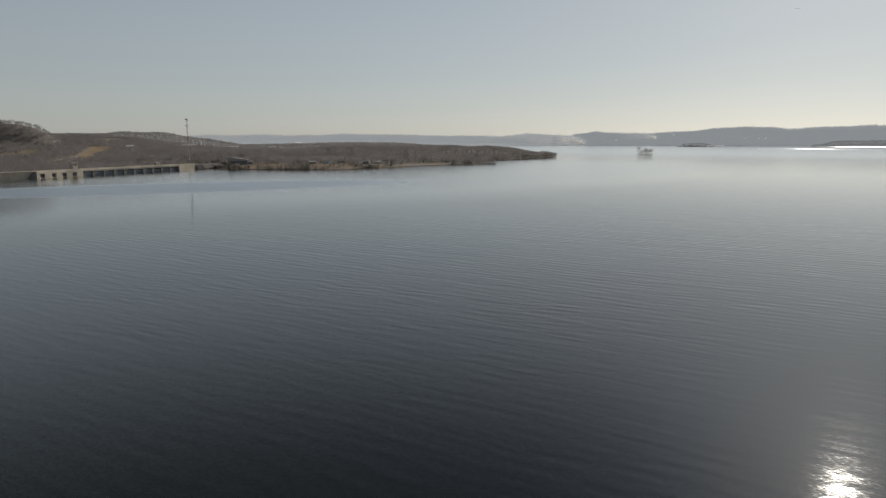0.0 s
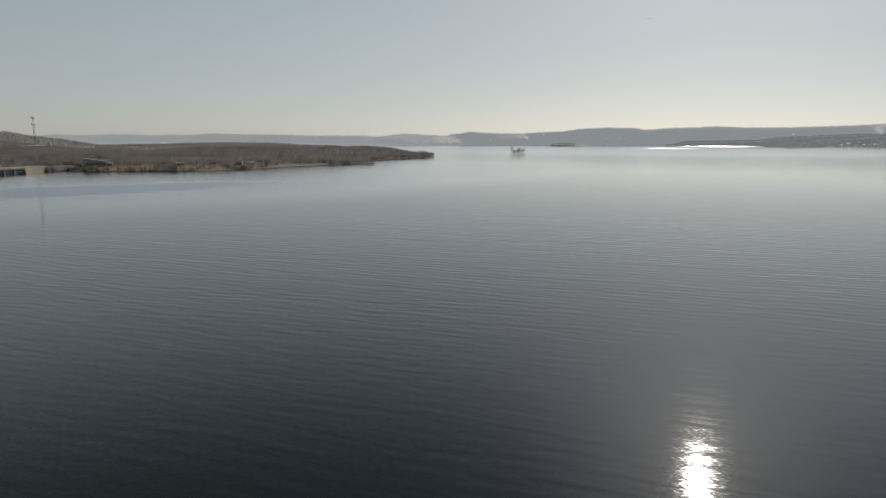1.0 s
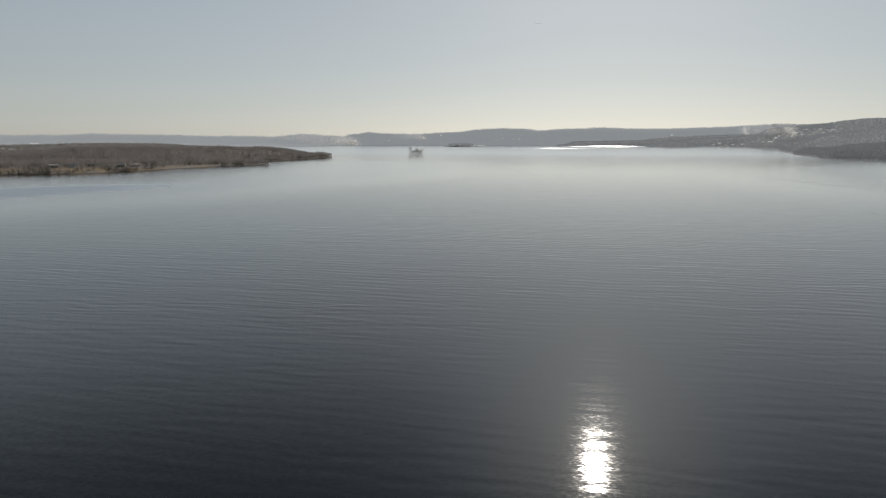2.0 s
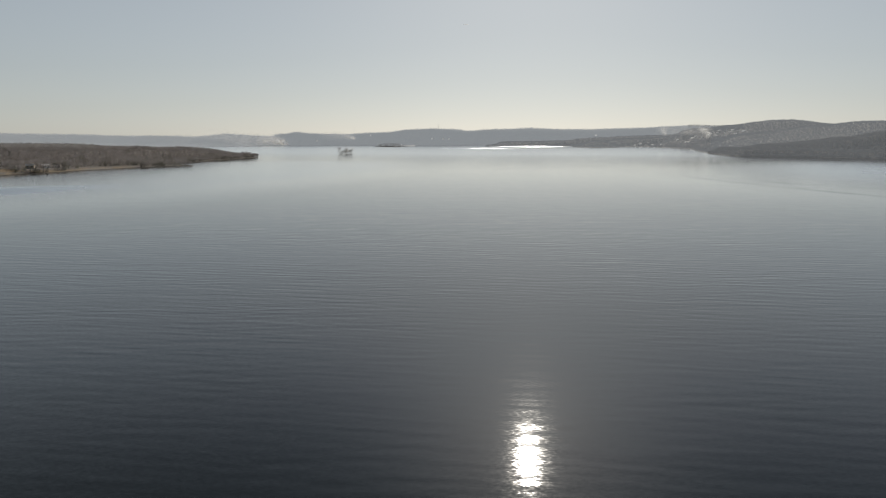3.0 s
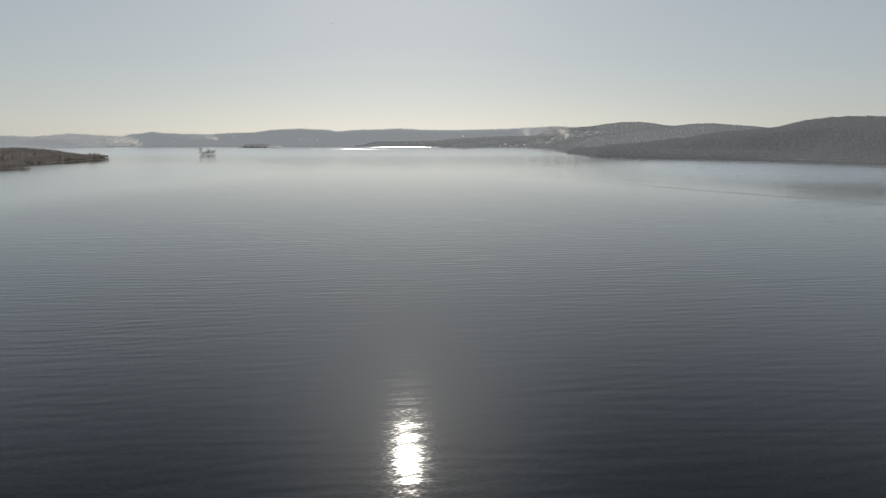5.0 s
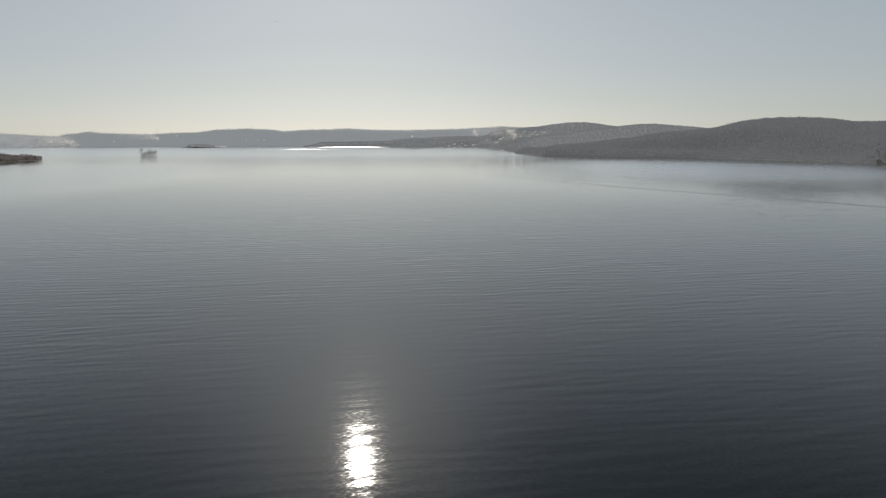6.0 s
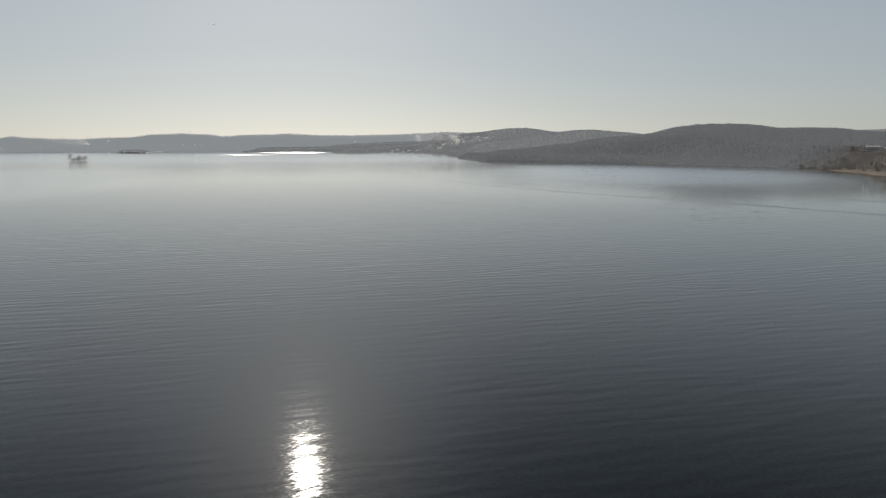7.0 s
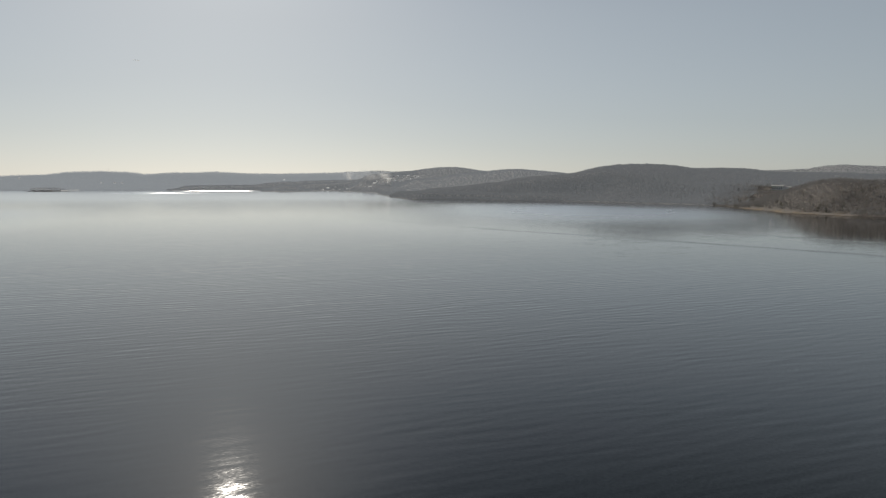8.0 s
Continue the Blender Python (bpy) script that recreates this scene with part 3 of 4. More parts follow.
def crowns(pos, rng, count, tall, wide, leaf, cone=False):
    """Crowns of small twig clumps: count triangles to a tree."""
    n = len(pos)
    size = rng.uniform(0.82, 1.2, n)
    u = rng.normal(size=(n, count, 3))
    u /= np.linalg.norm(u, axis=2, keepdims=True)
    rad = rng.random((n, count, 1)) ** 0.45
    c = u * rad
    if cone:
        up = rng.random((n, count)) ** 1.4
        ang = rng.uniform(0, 2 * np.pi, (n, count))
        rr = (1 - up) * rng.uniform(0.5, 1.0, (n, count)) * wide
        c = np.stack([rr * np.cos(ang), rr * np.sin(ang), 0.08 * tall + up * tall * 0.92], 2)
    else:
        c = np.stack([c[..., 0] * wide * 1.2, c[..., 1] * wide * 1.2, tall * 0.62 + c[..., 2] * tall * 0.36], 2)
    c = c * size[:, None, None] + pos[:, None, :]
    t = c[:, :, None, :] + rng.normal(size=(n, count, 3, 3)) * leaf * np.array([1, 1, 1.25]) * size[:, None, None, None]
    return t.reshape(-1, 3, 3)


def trunks(pos, rng, tall, thick):
    n = len(pos)
    a = rng.uniform(0, 2 * np.pi, n)
    out = []
    for k in range(3):
        p = np.stack([np.cos(a + k * 2.1) * thick, np.sin(a + k * 2.1) * thick, np.zeros(n) - 0.5], 1) + pos
        q = np.stack([np.cos(a + k * 2.1 + 2.1) * thick, np.sin(a + k * 2.1 + 2.1) * thick, np.zeros(n) - 0.5], 1) + pos
        top = pos + np.array([0, 0, tall])
        out.append(np.stack([p, q, top], 1))
    return np.concatenate(out)


HOUSES = [  # bearing, distance, turn, width, depth, height, rise, pale roof, pale wall, what it is
    (-11.3, 1180, 5, 11, 8, 3.4, 1.6, 1, 0, "low lakeside lodge with a pale roof"), (-10.0, 1178, -38, 9, 7, 3.2, 1.8, 1, 1, "small white lakeside cottage"),
    (-8.9, 1184, 24, 10, 7, 3.2, 1.8, 0, 0, "tan lakeside cottage with dark shingles"), (-6.7, 1192, -14, 11, 7, 3.2, 1.8, 1, 0, "low lakeside lodge with a pale roof"),
    (-5.7, 1205, 30, 9, 7, 3.4, 1.6, 1, 1, "small white lakeside cottage"), (-5.0, 1220, 6, 8, 7, 3.2, 1.8, 0, 1, "white lakeside cottage with dark shingles"),
    (-21.7, 1720, 3, 46, 14, 3.4, 1.2, 1, 1, "long white shed on the wooded plain"), (-20.9, 1760, 3, 22, 12, 5, 2.0, 1, 0, "pale-roofed shed on the wooded plain"),
    (-25.5, 1545, 10, 14, 9, 4, 2.0, 1, 1, "white house on the wooded hill"), (-17.7, 2430, 0, 30, 14, 5, 2.0, 1, 1, "white farm shed on the plain"),
    (-14.6, 2330, 5, 26, 12, 5, 2.0, 1, 0, "pale-roofed shed beside a field"), (-13.8, 2310, -5, 18, 10, 4, 2.0, 1, 1, "white house beside a field"),
    (-12.4, 4550, 0, 40, 16, 6, 2.5, 1, 1, "white shed far across the plain"), (-18.5, 4560, 0, 36, 16, 6, 2.5, 1, 1, "white shed far across the plain"),
    (24.65, 4685, 0, 13, 9, 3.6, 1.6, 1, 1, "white house on the far wooded ridge"), (25.6, 4678, 0, 17, 9, 3.6, 1.6, 1, 1, "white house on the far wooded ridge"),
    (26.1, 4672, 0, 15, 9, 3.6, 1.6, 1, 0, "pale-roofed house on the far wooded ridge"), (19.3, 4745, 0, 13, 9, 3.6, 1.6, 1, 1, "white house on the far wooded ridge"),
    (14.75, 4695, 0, 13, 9, 3.6, 1.6, 1, 1, "white house on the far wooded ridge"), (38.65, 4655, 0, 15, 9, 3.6, 1.6, 1, 1, "white house on the far wooded ridge"),
]
VILLAGE = [(44.0, 3800), (43.3, 3995), (42.75, 3995), (41.85, 3985), (45.9, 3600), (46.1, 3580), (47.7, 3615), (48.2, 3620), (48.8, 3610), (49.5, 3590), (48.65, 3565),
           (45.2, 3720), (46.6, 3650), (47.1, 3590), (49.1, 3640), (42.3, 4010), (43.6, 3900), (47.9, 3680), (48.35, 3700), (48.95, 3705), (49.3, 3690), (49.8, 3660), (48.1, 3560),
           (50.1, 3630), (46.35, 3640), (45.5, 3660), (42.95, 4040), (47.4, 3650)]
# ground kept free of trees: x, y, radius
HOUSE_SPOTS = [(*place(h[0], h[1] - h[3] * 0.7), 6 + h[3] * 0.6) for h in HOUSES] + [(*place(a, r - 12), 22) for a, r in VILLAGE]
HOUSE_SPOTS += [(*place(-17.3, 1225), 30), (*place(79.6, 1850), 34), (*place(79.0, 1845), 24), (*place(80.2, 1845), 24), (*place(-20.3, 1785), 10)]


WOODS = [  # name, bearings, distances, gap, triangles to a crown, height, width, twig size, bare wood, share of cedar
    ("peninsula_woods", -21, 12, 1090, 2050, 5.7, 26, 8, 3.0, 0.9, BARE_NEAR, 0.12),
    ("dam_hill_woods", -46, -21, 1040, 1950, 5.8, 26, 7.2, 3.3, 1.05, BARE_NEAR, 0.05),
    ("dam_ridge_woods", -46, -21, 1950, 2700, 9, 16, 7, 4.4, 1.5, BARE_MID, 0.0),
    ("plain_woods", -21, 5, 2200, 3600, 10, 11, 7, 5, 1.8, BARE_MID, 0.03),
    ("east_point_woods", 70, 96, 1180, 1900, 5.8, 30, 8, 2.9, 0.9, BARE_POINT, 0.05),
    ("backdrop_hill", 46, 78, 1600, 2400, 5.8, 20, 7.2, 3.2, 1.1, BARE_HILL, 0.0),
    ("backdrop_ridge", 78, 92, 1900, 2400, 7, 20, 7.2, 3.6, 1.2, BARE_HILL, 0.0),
    ("backdrop_valley", 46, 92, 2400, 4050, 10.5, 9, 7, 5, 1.8, BARE_HAZY, 0.0),
    ("backdrop_points", 28.5, 50, 3250, 4450, 9.5, 11, 8, 4.8, 1.7, BARE_HAZY, 0.0),
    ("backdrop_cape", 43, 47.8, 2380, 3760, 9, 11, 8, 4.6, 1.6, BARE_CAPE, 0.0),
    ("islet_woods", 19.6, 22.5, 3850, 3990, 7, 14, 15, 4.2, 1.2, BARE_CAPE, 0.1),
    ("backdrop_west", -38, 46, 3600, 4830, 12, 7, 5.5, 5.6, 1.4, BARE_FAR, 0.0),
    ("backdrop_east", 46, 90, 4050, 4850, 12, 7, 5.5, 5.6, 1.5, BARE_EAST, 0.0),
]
for seed, (name, az0, az1, r0, r1, gap, count, tall, wide, leaf, bare, cedar) in enumerate(WOODS):
    pos, dist, rng = scatter(az0, az1, r0, r1, gap, 100 + seed)
    if name == "backdrop_west":
        bearing = np.degrees(np.arctan2(pos[:, 0], pos[:, 1]))
        keep = ~((bearing > 28.5) & (np.hypot(pos[:, 0], pos[:, 1]) < 4450))
        pos, dist = pos[keep], dist[keep]
    if name in ("backdrop_points", "backdrop_valley"):   # the cape in front has its own stand
        bearing = np.degrees(np.arctan2(pos[:, 0], pos[:, 1]))
        keep = ~((bearing > 43) & (bearing < 47.8) & (np.hypot(pos[:, 0], pos[:, 1]) < 3760))
        pos, dist = pos[keep], dist[keep]
    if name in ("backdrop_hill", "east_point_woods"):   # two stands that grow into one another
        bearing, dice = np.degrees(np.arctan2(pos[:, 0], pos[:, 1])), np.random.default_rng(77)
        near_side = smooth((bearing - 70 - (np.hypot(pos[:, 0], pos[:, 1]) - 1500) / 90) / 8)
        keep = (dice.random(len(pos)) < near_side) if name == "east_point_woods" else (dice.random(len(pos)) > near_side)
        pos, dist = pos[keep], dist[keep]
    green = rng.random(len(pos)) < cedar * (1 + 1.5 * (dist < 60))
    tri = crowns(pos[~green], rng, count, tall, wide, leaf)
    if gap < 12:
        tri = np.concatenate([tri, trunks(pos[~green], rng, tall * 0.8, 0.3)])
    # hills from 1.6 km out: haze painted in by colour and emission
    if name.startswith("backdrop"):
        tagged(triangles(name, tri, bare, 0.9, -0.32), "wooded hills and ridges across the lake, greyed by painted haze", "backdrop", kind="structure")
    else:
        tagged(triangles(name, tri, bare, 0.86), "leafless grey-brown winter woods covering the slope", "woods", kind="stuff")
    if green.any():
        tri = crowns(pos[green], rng, count, tall * 0.85, wide * 0.75, leaf, cone=True)
        tagged(triangles(name.replace("woods", "cedars"), tri, EVERGREEN), "dark evergreen cedars scattered among bare woods", "woods", kind="stuff")

def shore_growth():
    """Dark bushes and cedars that line the open western shore."""
    rng = np.random.default_rng(55)
    az, r = rng.uniform(-20.2, -4.5, 4200), rng.uniform(1105, 1290, 4200)
    x, y = r * np.sin(np.radians(az)), r * np.cos(np.radians(az))
    h, d = height(x, y)
    clump = lattice_noise(x, y, 26, 21)
    keep = (h > 0.6) & (d > 5) & (((d < 18) & (clump > 0.3)) | ((d < 75) & (clump > 0.84)))
    for hx, hy, free in HOUSE_SPOTS[:6]:
        keep &= np.hypot(x - hx, y - hy) > free * 0.7
    keep &= np.hypot(x - place(-17.3, 1235)[0], y - place(-17.3, 1235)[1]) > 24
    pos = np.stack([x[keep], y[keep], h[keep]], 1)
    green = rng.random(len(pos)) < 0.45
    tagged(triangles("shore_cedars", crowns(pos[green], rng, 40, 5.6, 2.2, 0.5, cone=True), EVERGREEN), "dark evergreen cedars along the open shore", "woods", kind="stuff")
    tagged(triangles("shore_woods", np.concatenate([crowns(pos[~green], rng, 34, 5.2, 2.4, 0.55), trunks(pos[~green], rng, 4.5, 0.2)]), BARE_NEAR), "bare bushes and trees along the open shore", "woods", kind="stuff")


shore_growth()


# ---- the dam ----
def build_dam():
    """Concrete gravity dam; x runs along its crest, y away from the lake."""
    ox, oy = place(-28.9, 1060)
    dam = empty("dam", ox, oy, -2.2, 66, "long pale concrete dam with gated spillway across the lake", "dam")
    # plain wall beyond the intake, stepping back from the water
    for k in range(18):
        x0 = -428 + k * 20
        part("wall_block", box(x0 + 0.06, x0 + 19.94, 6, 17, -6, 11 - 0.02 * (k % 3), bevel=0.15), CONCRETE, dam)
    part("wing_wall", prism([(0.0, -6), (6.2, -6), (6.2, 10.6), (0.0, 10.6)], -68.2, -68), CONCRETE_DARK, dam)
    bm = bmesh.new()
    pts = [(-86, 6, -6), (-68, 0.3, -6), (-68, 0.3, 10.9), (-68, 6, 10.9), (-68, 6, -6), (-86, 6, -5.9)]
    a, b, c, d, e, f = [bm.verts.new(p) for p in pts]
    for face in ((a, b, c), (a, c, d), (a, d, e), (a, e, b), (b, e, d, c)):
        bm.faces.new(face)
    bm.verts.remove(f)
    bmesh.ops.recalc_face_normals(bm, faces=bm.faces[:])
    # the wedge's shade is in its dark colour
    part("wedge_wall", bm, CONCRETE_DARK, dam, "sloping concrete wedge with its shade painted in")
    # intake block with four deep openings
    centres = [-59.6, -43.2, -27.9, -12.7]
    edges = [-68] + [v for c in centres for v in (c - 3.3, c + 3.3)] + [0]
    for x0, x1 in zip(edges[0::2], edges[1::2]):
        part("intake_pier", box(x0, x1, 0, 4, 2.5, 7.8, bevel=0.12), CONCRETE, dam)
    part("intake_lintel", box(-68, 0, 0, 4, 7.8, 11, bevel=0.12), CONCRETE, dam)
    part("intake_base", box(-68, 0, 0, 4, -6, 2.5, bevel=0.12), CONCRETE, dam)
    part("intake_back", box(-68, 0, 4, 17, -6, 10.99), CONCRETE_DARK, dam)
    for c in centres:
        rack = part("trash_rack", box(c - 3.28, c + 3.28, 3.2, 3.5, 2.52, 7.78), GATE, dam, "dark steel trash rack in an intake opening")
        bm = bmesh.new()
        for k in range(9):
            box(c - 2.9 + k * 0.7, c - 2.7 + k * 0.7, 2.9, 3.2, 2.52, 7.78, bm)
        part("bars", bm, GATE, rack)
    # spillway: ten radial gates between piers, under a road bridge
    bay, wide = 17.66, 3.2
    for k in range(11):
        x = k * bay
        pier = prism([(0.6, -6), (0.6, 7.2), (1.4, 8.0), (13, 8.0), (13, -6)], x - wide / 2 if k else 0.02, x + wide / 2 if k < 10 else 176.5)
        part("pier", pier, CONCRETE_DARK, dam)
    for k in range(10):
        x0, x1 = k * bay + wide / 2, (k + 1) * bay - wide / 2
        arc = [(6.2 - 4.2 * math.sin(a), -6 + 12.3 * (a / 1.9)) for a in np.linspace(0, 1.9, 8)]
        gate = part("radial_gate", prism(arc + [(7.2, 6.3), (7.2, -6)], x0, x1), GATE, dam, "dark curved steel spillway gate")
        for q in range(1, 5):
            part("stiffener", box(x0 + q * (x1 - x0) / 5 - 0.15, x0 + q * (x1 - x0) / 5 + 0.15, 1.6, 2.2, -1, 3.5), GATE, gate)
        part("bridge_girder", box(x0 - 1.58, x1 + 1.58, 0.1, 1.3, 8.02, 9.9, bevel=0.05), CONCRETE_DARK, dam)
        part("bridge_girder", box(x0 - 0.4, x1 + 0.4, 9.6, 10.8, 8.2, 9.9, bevel=0.05), CONCRETE_DARK, dam)
    part("bridge_deck", box(0, 176.6, 0.2, 12.2, 9.92, 10.7, bevel=0.05), CONCRETE, dam)
    part("roadway", box(-428, 214, 2.4, 10.2, 11.02, 11.1), ASPHALT, dam, "grey asphalt road along the crest")
    part("road_slab", box(-428, 214, 1.6, 11.0, 10.72 + 0.3, 11.016), CONCRETE, dam)
    for y in (0.6, 11.4):
        for k in range(36):
            x0 = -428 + k * 18
            part("parapet", box(x0 + 0.05, min(x0 + 17.95, 215), y - 0.2 + (6 if x0 < -80 and y < 1 else 0), y + 0.2 + (6 if x0 < -80 and y < 1 else 0), 10.7, 12.1, bevel=0.05), CONCRETE, dam)
    part("abutment", prism([(-1.5, -6), (0, 10.7), (16, 10.7), (16, -6)], 176.7, 215), CONCRETE, dam)
    # rock-faced bank that ties the dam to the shore
    bm = bmesh.new()
    rng = random.Random(4)
    rows = []
    for i in range(40):
        x = 212 + i * 3.6
        z = 10.6 - 3.2 * smooth(np.array([(i - 8) / 31]))[0]
        rows.append([bm.verts.new((x, (y + rng.uniform(-0.9, 0.9)) * (min(1, (i + 1) / 8) if y < 0 else 1), q + rng.uniform(-0.6, 0.6))) for y, q in ((-24, -6), (-17, -2.0), (-12, 1.6), (-7, 5.0), (-2, z - 0.8), (1, z), (15, z), (30, z - 6))])
    for a, b in zip(rows, rows[1:]):
        for k in range(7):
            bm.faces.new((a[k], b[k], b[k + 1], a[k + 1]))
    bmesh.ops.recalc_face_normals(bm, faces=bm.faces[:])
    part("rock_bank", bm, RIPRAP, dam, "dark rock-faced embankment")
    # lift tower on the crest, and the small gate house over the spillway
    tower = part("tower", box(-5.6, 2.0, 12.5, 20, -6, 20.2, bevel=0.2), CONCRETE, dam, "square concrete lift tower")
    part("tower_cap", box(-6.3, 2.7, 11.8, 20.7, 20.2, 21.3, bevel=0.15), CONCRETE, tower)
    for x in (-4.4, -2.4, -0.4):
        part("tower_window", box(x, x + 1.2, 12.35, 12.55, 16.4, 18.8), WINDOW, tower)
    hut = part("gate_house", box(141, 149, 12.4, 17, -6, 15.2, bevel=0.1), SIDING, dam)
    part("roof", box(140.6, 149.4, 12.0, 17.4, 15.2, 15.7), ROOF_PALE, hut)
    return dam


build_dam()


def build_car(paint, tone):
    car = empty("car", 0, 0, 0, 0, tone + " car driving along the dam road", "car")
    side = [(-2.2, 0.45), (2.2, 0.45), (2.25, 0.85), (1.3, 1.0), (0.6, 1.5), (-1.4, 1.5), (-2.0, 1.0), (-2.25, 0.95)]
    bm = prism([(y, z) for y, z in side], -0.9, 0.9)
    part("body", bm, paint, car)
    for x in (-0.91, 0.9):
        part("window", prism([(-1.5, 1.05), (0.8, 1.05), (0.45, 1.42), (-1.3, 1.42)], x, x + 0.01), WINDOW, car)
    for x in (-0.8, 0.8):
        for y in (-1.4, 1.4):
            bm = bmesh.new()
            rod(bm, (x - 0.12, y, 0.36), (x + 0.12, y, 0.36), 0.36, 0.36, 12)
            wheel = part("wheel", bm, RUBBER, car)
            bm = bmesh.new()
            rod(bm, (x - 0.14, y, 0.36), (x + 0.14, y, 0.36), 0.18, 0.18, 8)
            part("rim", bm, STEEL, wheel)
    return car


def on_dam(s, y, z, turn=0.0):
    return pose(*place(-28.9, 1060), -2.2, 0, 0, 66) @ pose(s, y, z, 0, 0, turn)


car = build_car(WHITE, "white")
car.matrix_world = on_dam(26, 5, 11.1, 90)
PAINT_GREY = surface("grey_car_paint", (0.1, 0.1, 0.11), (0.13, 0.13, 0.14), 2.0, rough=0.3)
for s, y, turn, white in ((-92, 7.6, -90, 1), (60, 7.6, -90, 0), (104, 5, 90, 1), (130, 7.6, -90, 1)):
    other = copy_thing(car, on_dam(s, y, 11.1, turn))
    if not white:
        for o in other.children:
            if o.name.startswith("body"):
                o.data = o.data.copy()
                o.data.materials[0] = PAINT_GREY
        other["label"] = "dark grey car driving along the dam road"


# ---- radio mast ----
def build_mast():
    x, y = place(-21.2, 1300)
    z = height_at(x, y)
    tall = 88.5 - z
    mast = empty("radio_mast", x, y, z, 10, "tall steel lattice radio mast with drum antennas", "mast")
    corner = [(1.5 * math.cos(a), 1.5 * math.sin(a)) for a in (0.5, 2.59, 4.69)]
    for cx, cy in corner:
        bm = bmesh.new()
        rod(bm, (cx, cy, -0.5), (cx * 0.8, cy * 0.8, tall), 0.16, 0.13, 6)
        part("leg", bm, STEEL, mast)
    bays = 30
    for k in range(3):
        bm = bmesh.new()
        a, b = corner[k], corner[(k + 1) % 3]
        for i in range(bays):
            z0, z1 = i * tall / bays, (i + 1) * tall / bays
            f0, f1 = 1 - 0.2 * i / bays, 1 - 0.2 * (i + 1) / bays
            rod(bm, (a[0] * f0, a[1] * f0, z0), (b[0] * f1, b[1] * f1, z1), 0.06, 0.06, 4)
            rod(bm, (b[0] * f0, b[1] * f0, z0), (b[0] * f0, b[1] * f0, z0 + 0.01), 0.06, 0.06, 4)
            rod(bm, (a[0] * f1, a[1] * f1, z1), (b[0] * f1, b[1] * f1, z1), 0.05, 0.05, 4)
        part("bracing", bm, STEEL, mast)
    for dz, ang, r in ((2, 4.0, 1.3), (3, 5.6, 1.2), (13, 4.2, 1.4), (14, 0.2, 1.2), (24, 5.0, 0.9)):
        c, s2 = math.cos(ang), math.sin(ang)
        bm = bmesh.new()
        rod(bm, (c * 1.3, s2 * 1.3, tall - dz), (c * 2.6, s2 * 2.6, tall - dz), r, r, 14)
        drum = part("drum_antenna", bm, WHITE, mast, "white drum antenna")
        bm = bmesh.new()
        rod(bm, (0, 0, tall - dz), (c * 1.3, s2 * 1.3, tall - dz), 0.15, 0.15, 6)
        part("bracket", bm, STEEL, drum)
    bm = bmesh.new()
    rod(bm, (0, 0, tall - 1), (0, 0, tall + 4.5), 0.12, 0.05, 6)
    part("whip_antenna", bm, STEEL, mast)
    return mast


build_mast()


def build_far_mast(az, r, tall):
    x, y = place(az, r)
    ob = empty("radio_mast", x, y, height_at(x, y), 0, "thin distant radio mast on the wooded ridge", "mast", "masts on the far ridge")
    bm = bmesh.new()
    for k in range(3):
        a = k * 2.094
        rod(bm, (0.8 * math.cos(a), 0.8 * math.sin(a), -1), (0.4 * math.cos(a), 0.4 * math.sin(a), tall), 0.22, 0.14, 5)
    part("mast", bm, STEEL, ob)
    bm = bmesh.new()
    rod(bm, (0, 0, tall), (0, 0, tall + 8), 0.2, 0.08, 5)
    part("whip_antenna", bm, STEEL, ob)


build_far_mast(17.9, 4775, 30)
build_far_mast(25.2, 4775, 26)


# ---- houses ----
def build_house(name, x, y, z, turn, w, d, h, rise, wall, roof, label, category="house", group=""):
    ob = empty(name, x, y, z, turn, label, category, group)
    part("wall", box(-w / 2, w / 2, -d / 2, d / 2, -4, h, bevel=0.05), wall, ob)
    part("roof", prism([(-d / 2 - 0.6, h - 0.1), (0, h + rise), (d / 2 + 0.6, h - 0.1), (d / 2 + 0.6, h + 0.15), (0, h + rise + 0.3), (-d / 2 - 0.6, h + 0.15)], -w / 2 - 0.6, w / 2 + 0.6), roof, ob)
    part("gable", prism([(-d / 2, h), (d / 2, h), (0, h + rise)], -w / 2 + 0.05, w / 2 - 0.05), wall, ob)
    n = max(2, int(w / 4))
    for k in range(n):
        cx = -w / 2 + (k + 0.5) * w / n
        win = part("window", box(cx - 0.8, cx + 0.8, -d / 2 - 0.06, -d / 2 + 0.02, 1.0, 2.5), WINDOW, ob)
        part("window_frame", box(cx - 0.9, cx + 0.9, -d / 2 - 0.12, -d / 2 - 0.02, 2.5, 2.65), WHITE, win)
    part("door", box(w / 2 - 1.6, w / 2 - 0.6, -d / 2 - 0.05, -d / 2 + 0.03, 0, 2.1), ROOF_DARK, ob)
    part("chimney", box(w * 0.2, w * 0.2 + 0.9, 0.3, 1.2, h, h + rise + 1.2), STONEWALL, ob)
    return ob


# white paint with added emission, so that distant shaded walls look sunlit
WHITE_GLOW = material("glowing_white_paint", 0.6)[0]
WHITE_GLOW.node_tree.nodes["Principled BSDF"].inputs["Base Color"].default_value = (0.8, 0.8, 0.78, 1)
WHITE_GLOW.node_tree.nodes["Principled BSDF"].inputs["Emission Color"].default_value = (1, 0.97, 0.92, 1)
WHITE_GLOW.node_tree.nodes["Principled BSDF"].inputs["Emission Strength"].default_value = 0.16
rnd = random.Random(8)
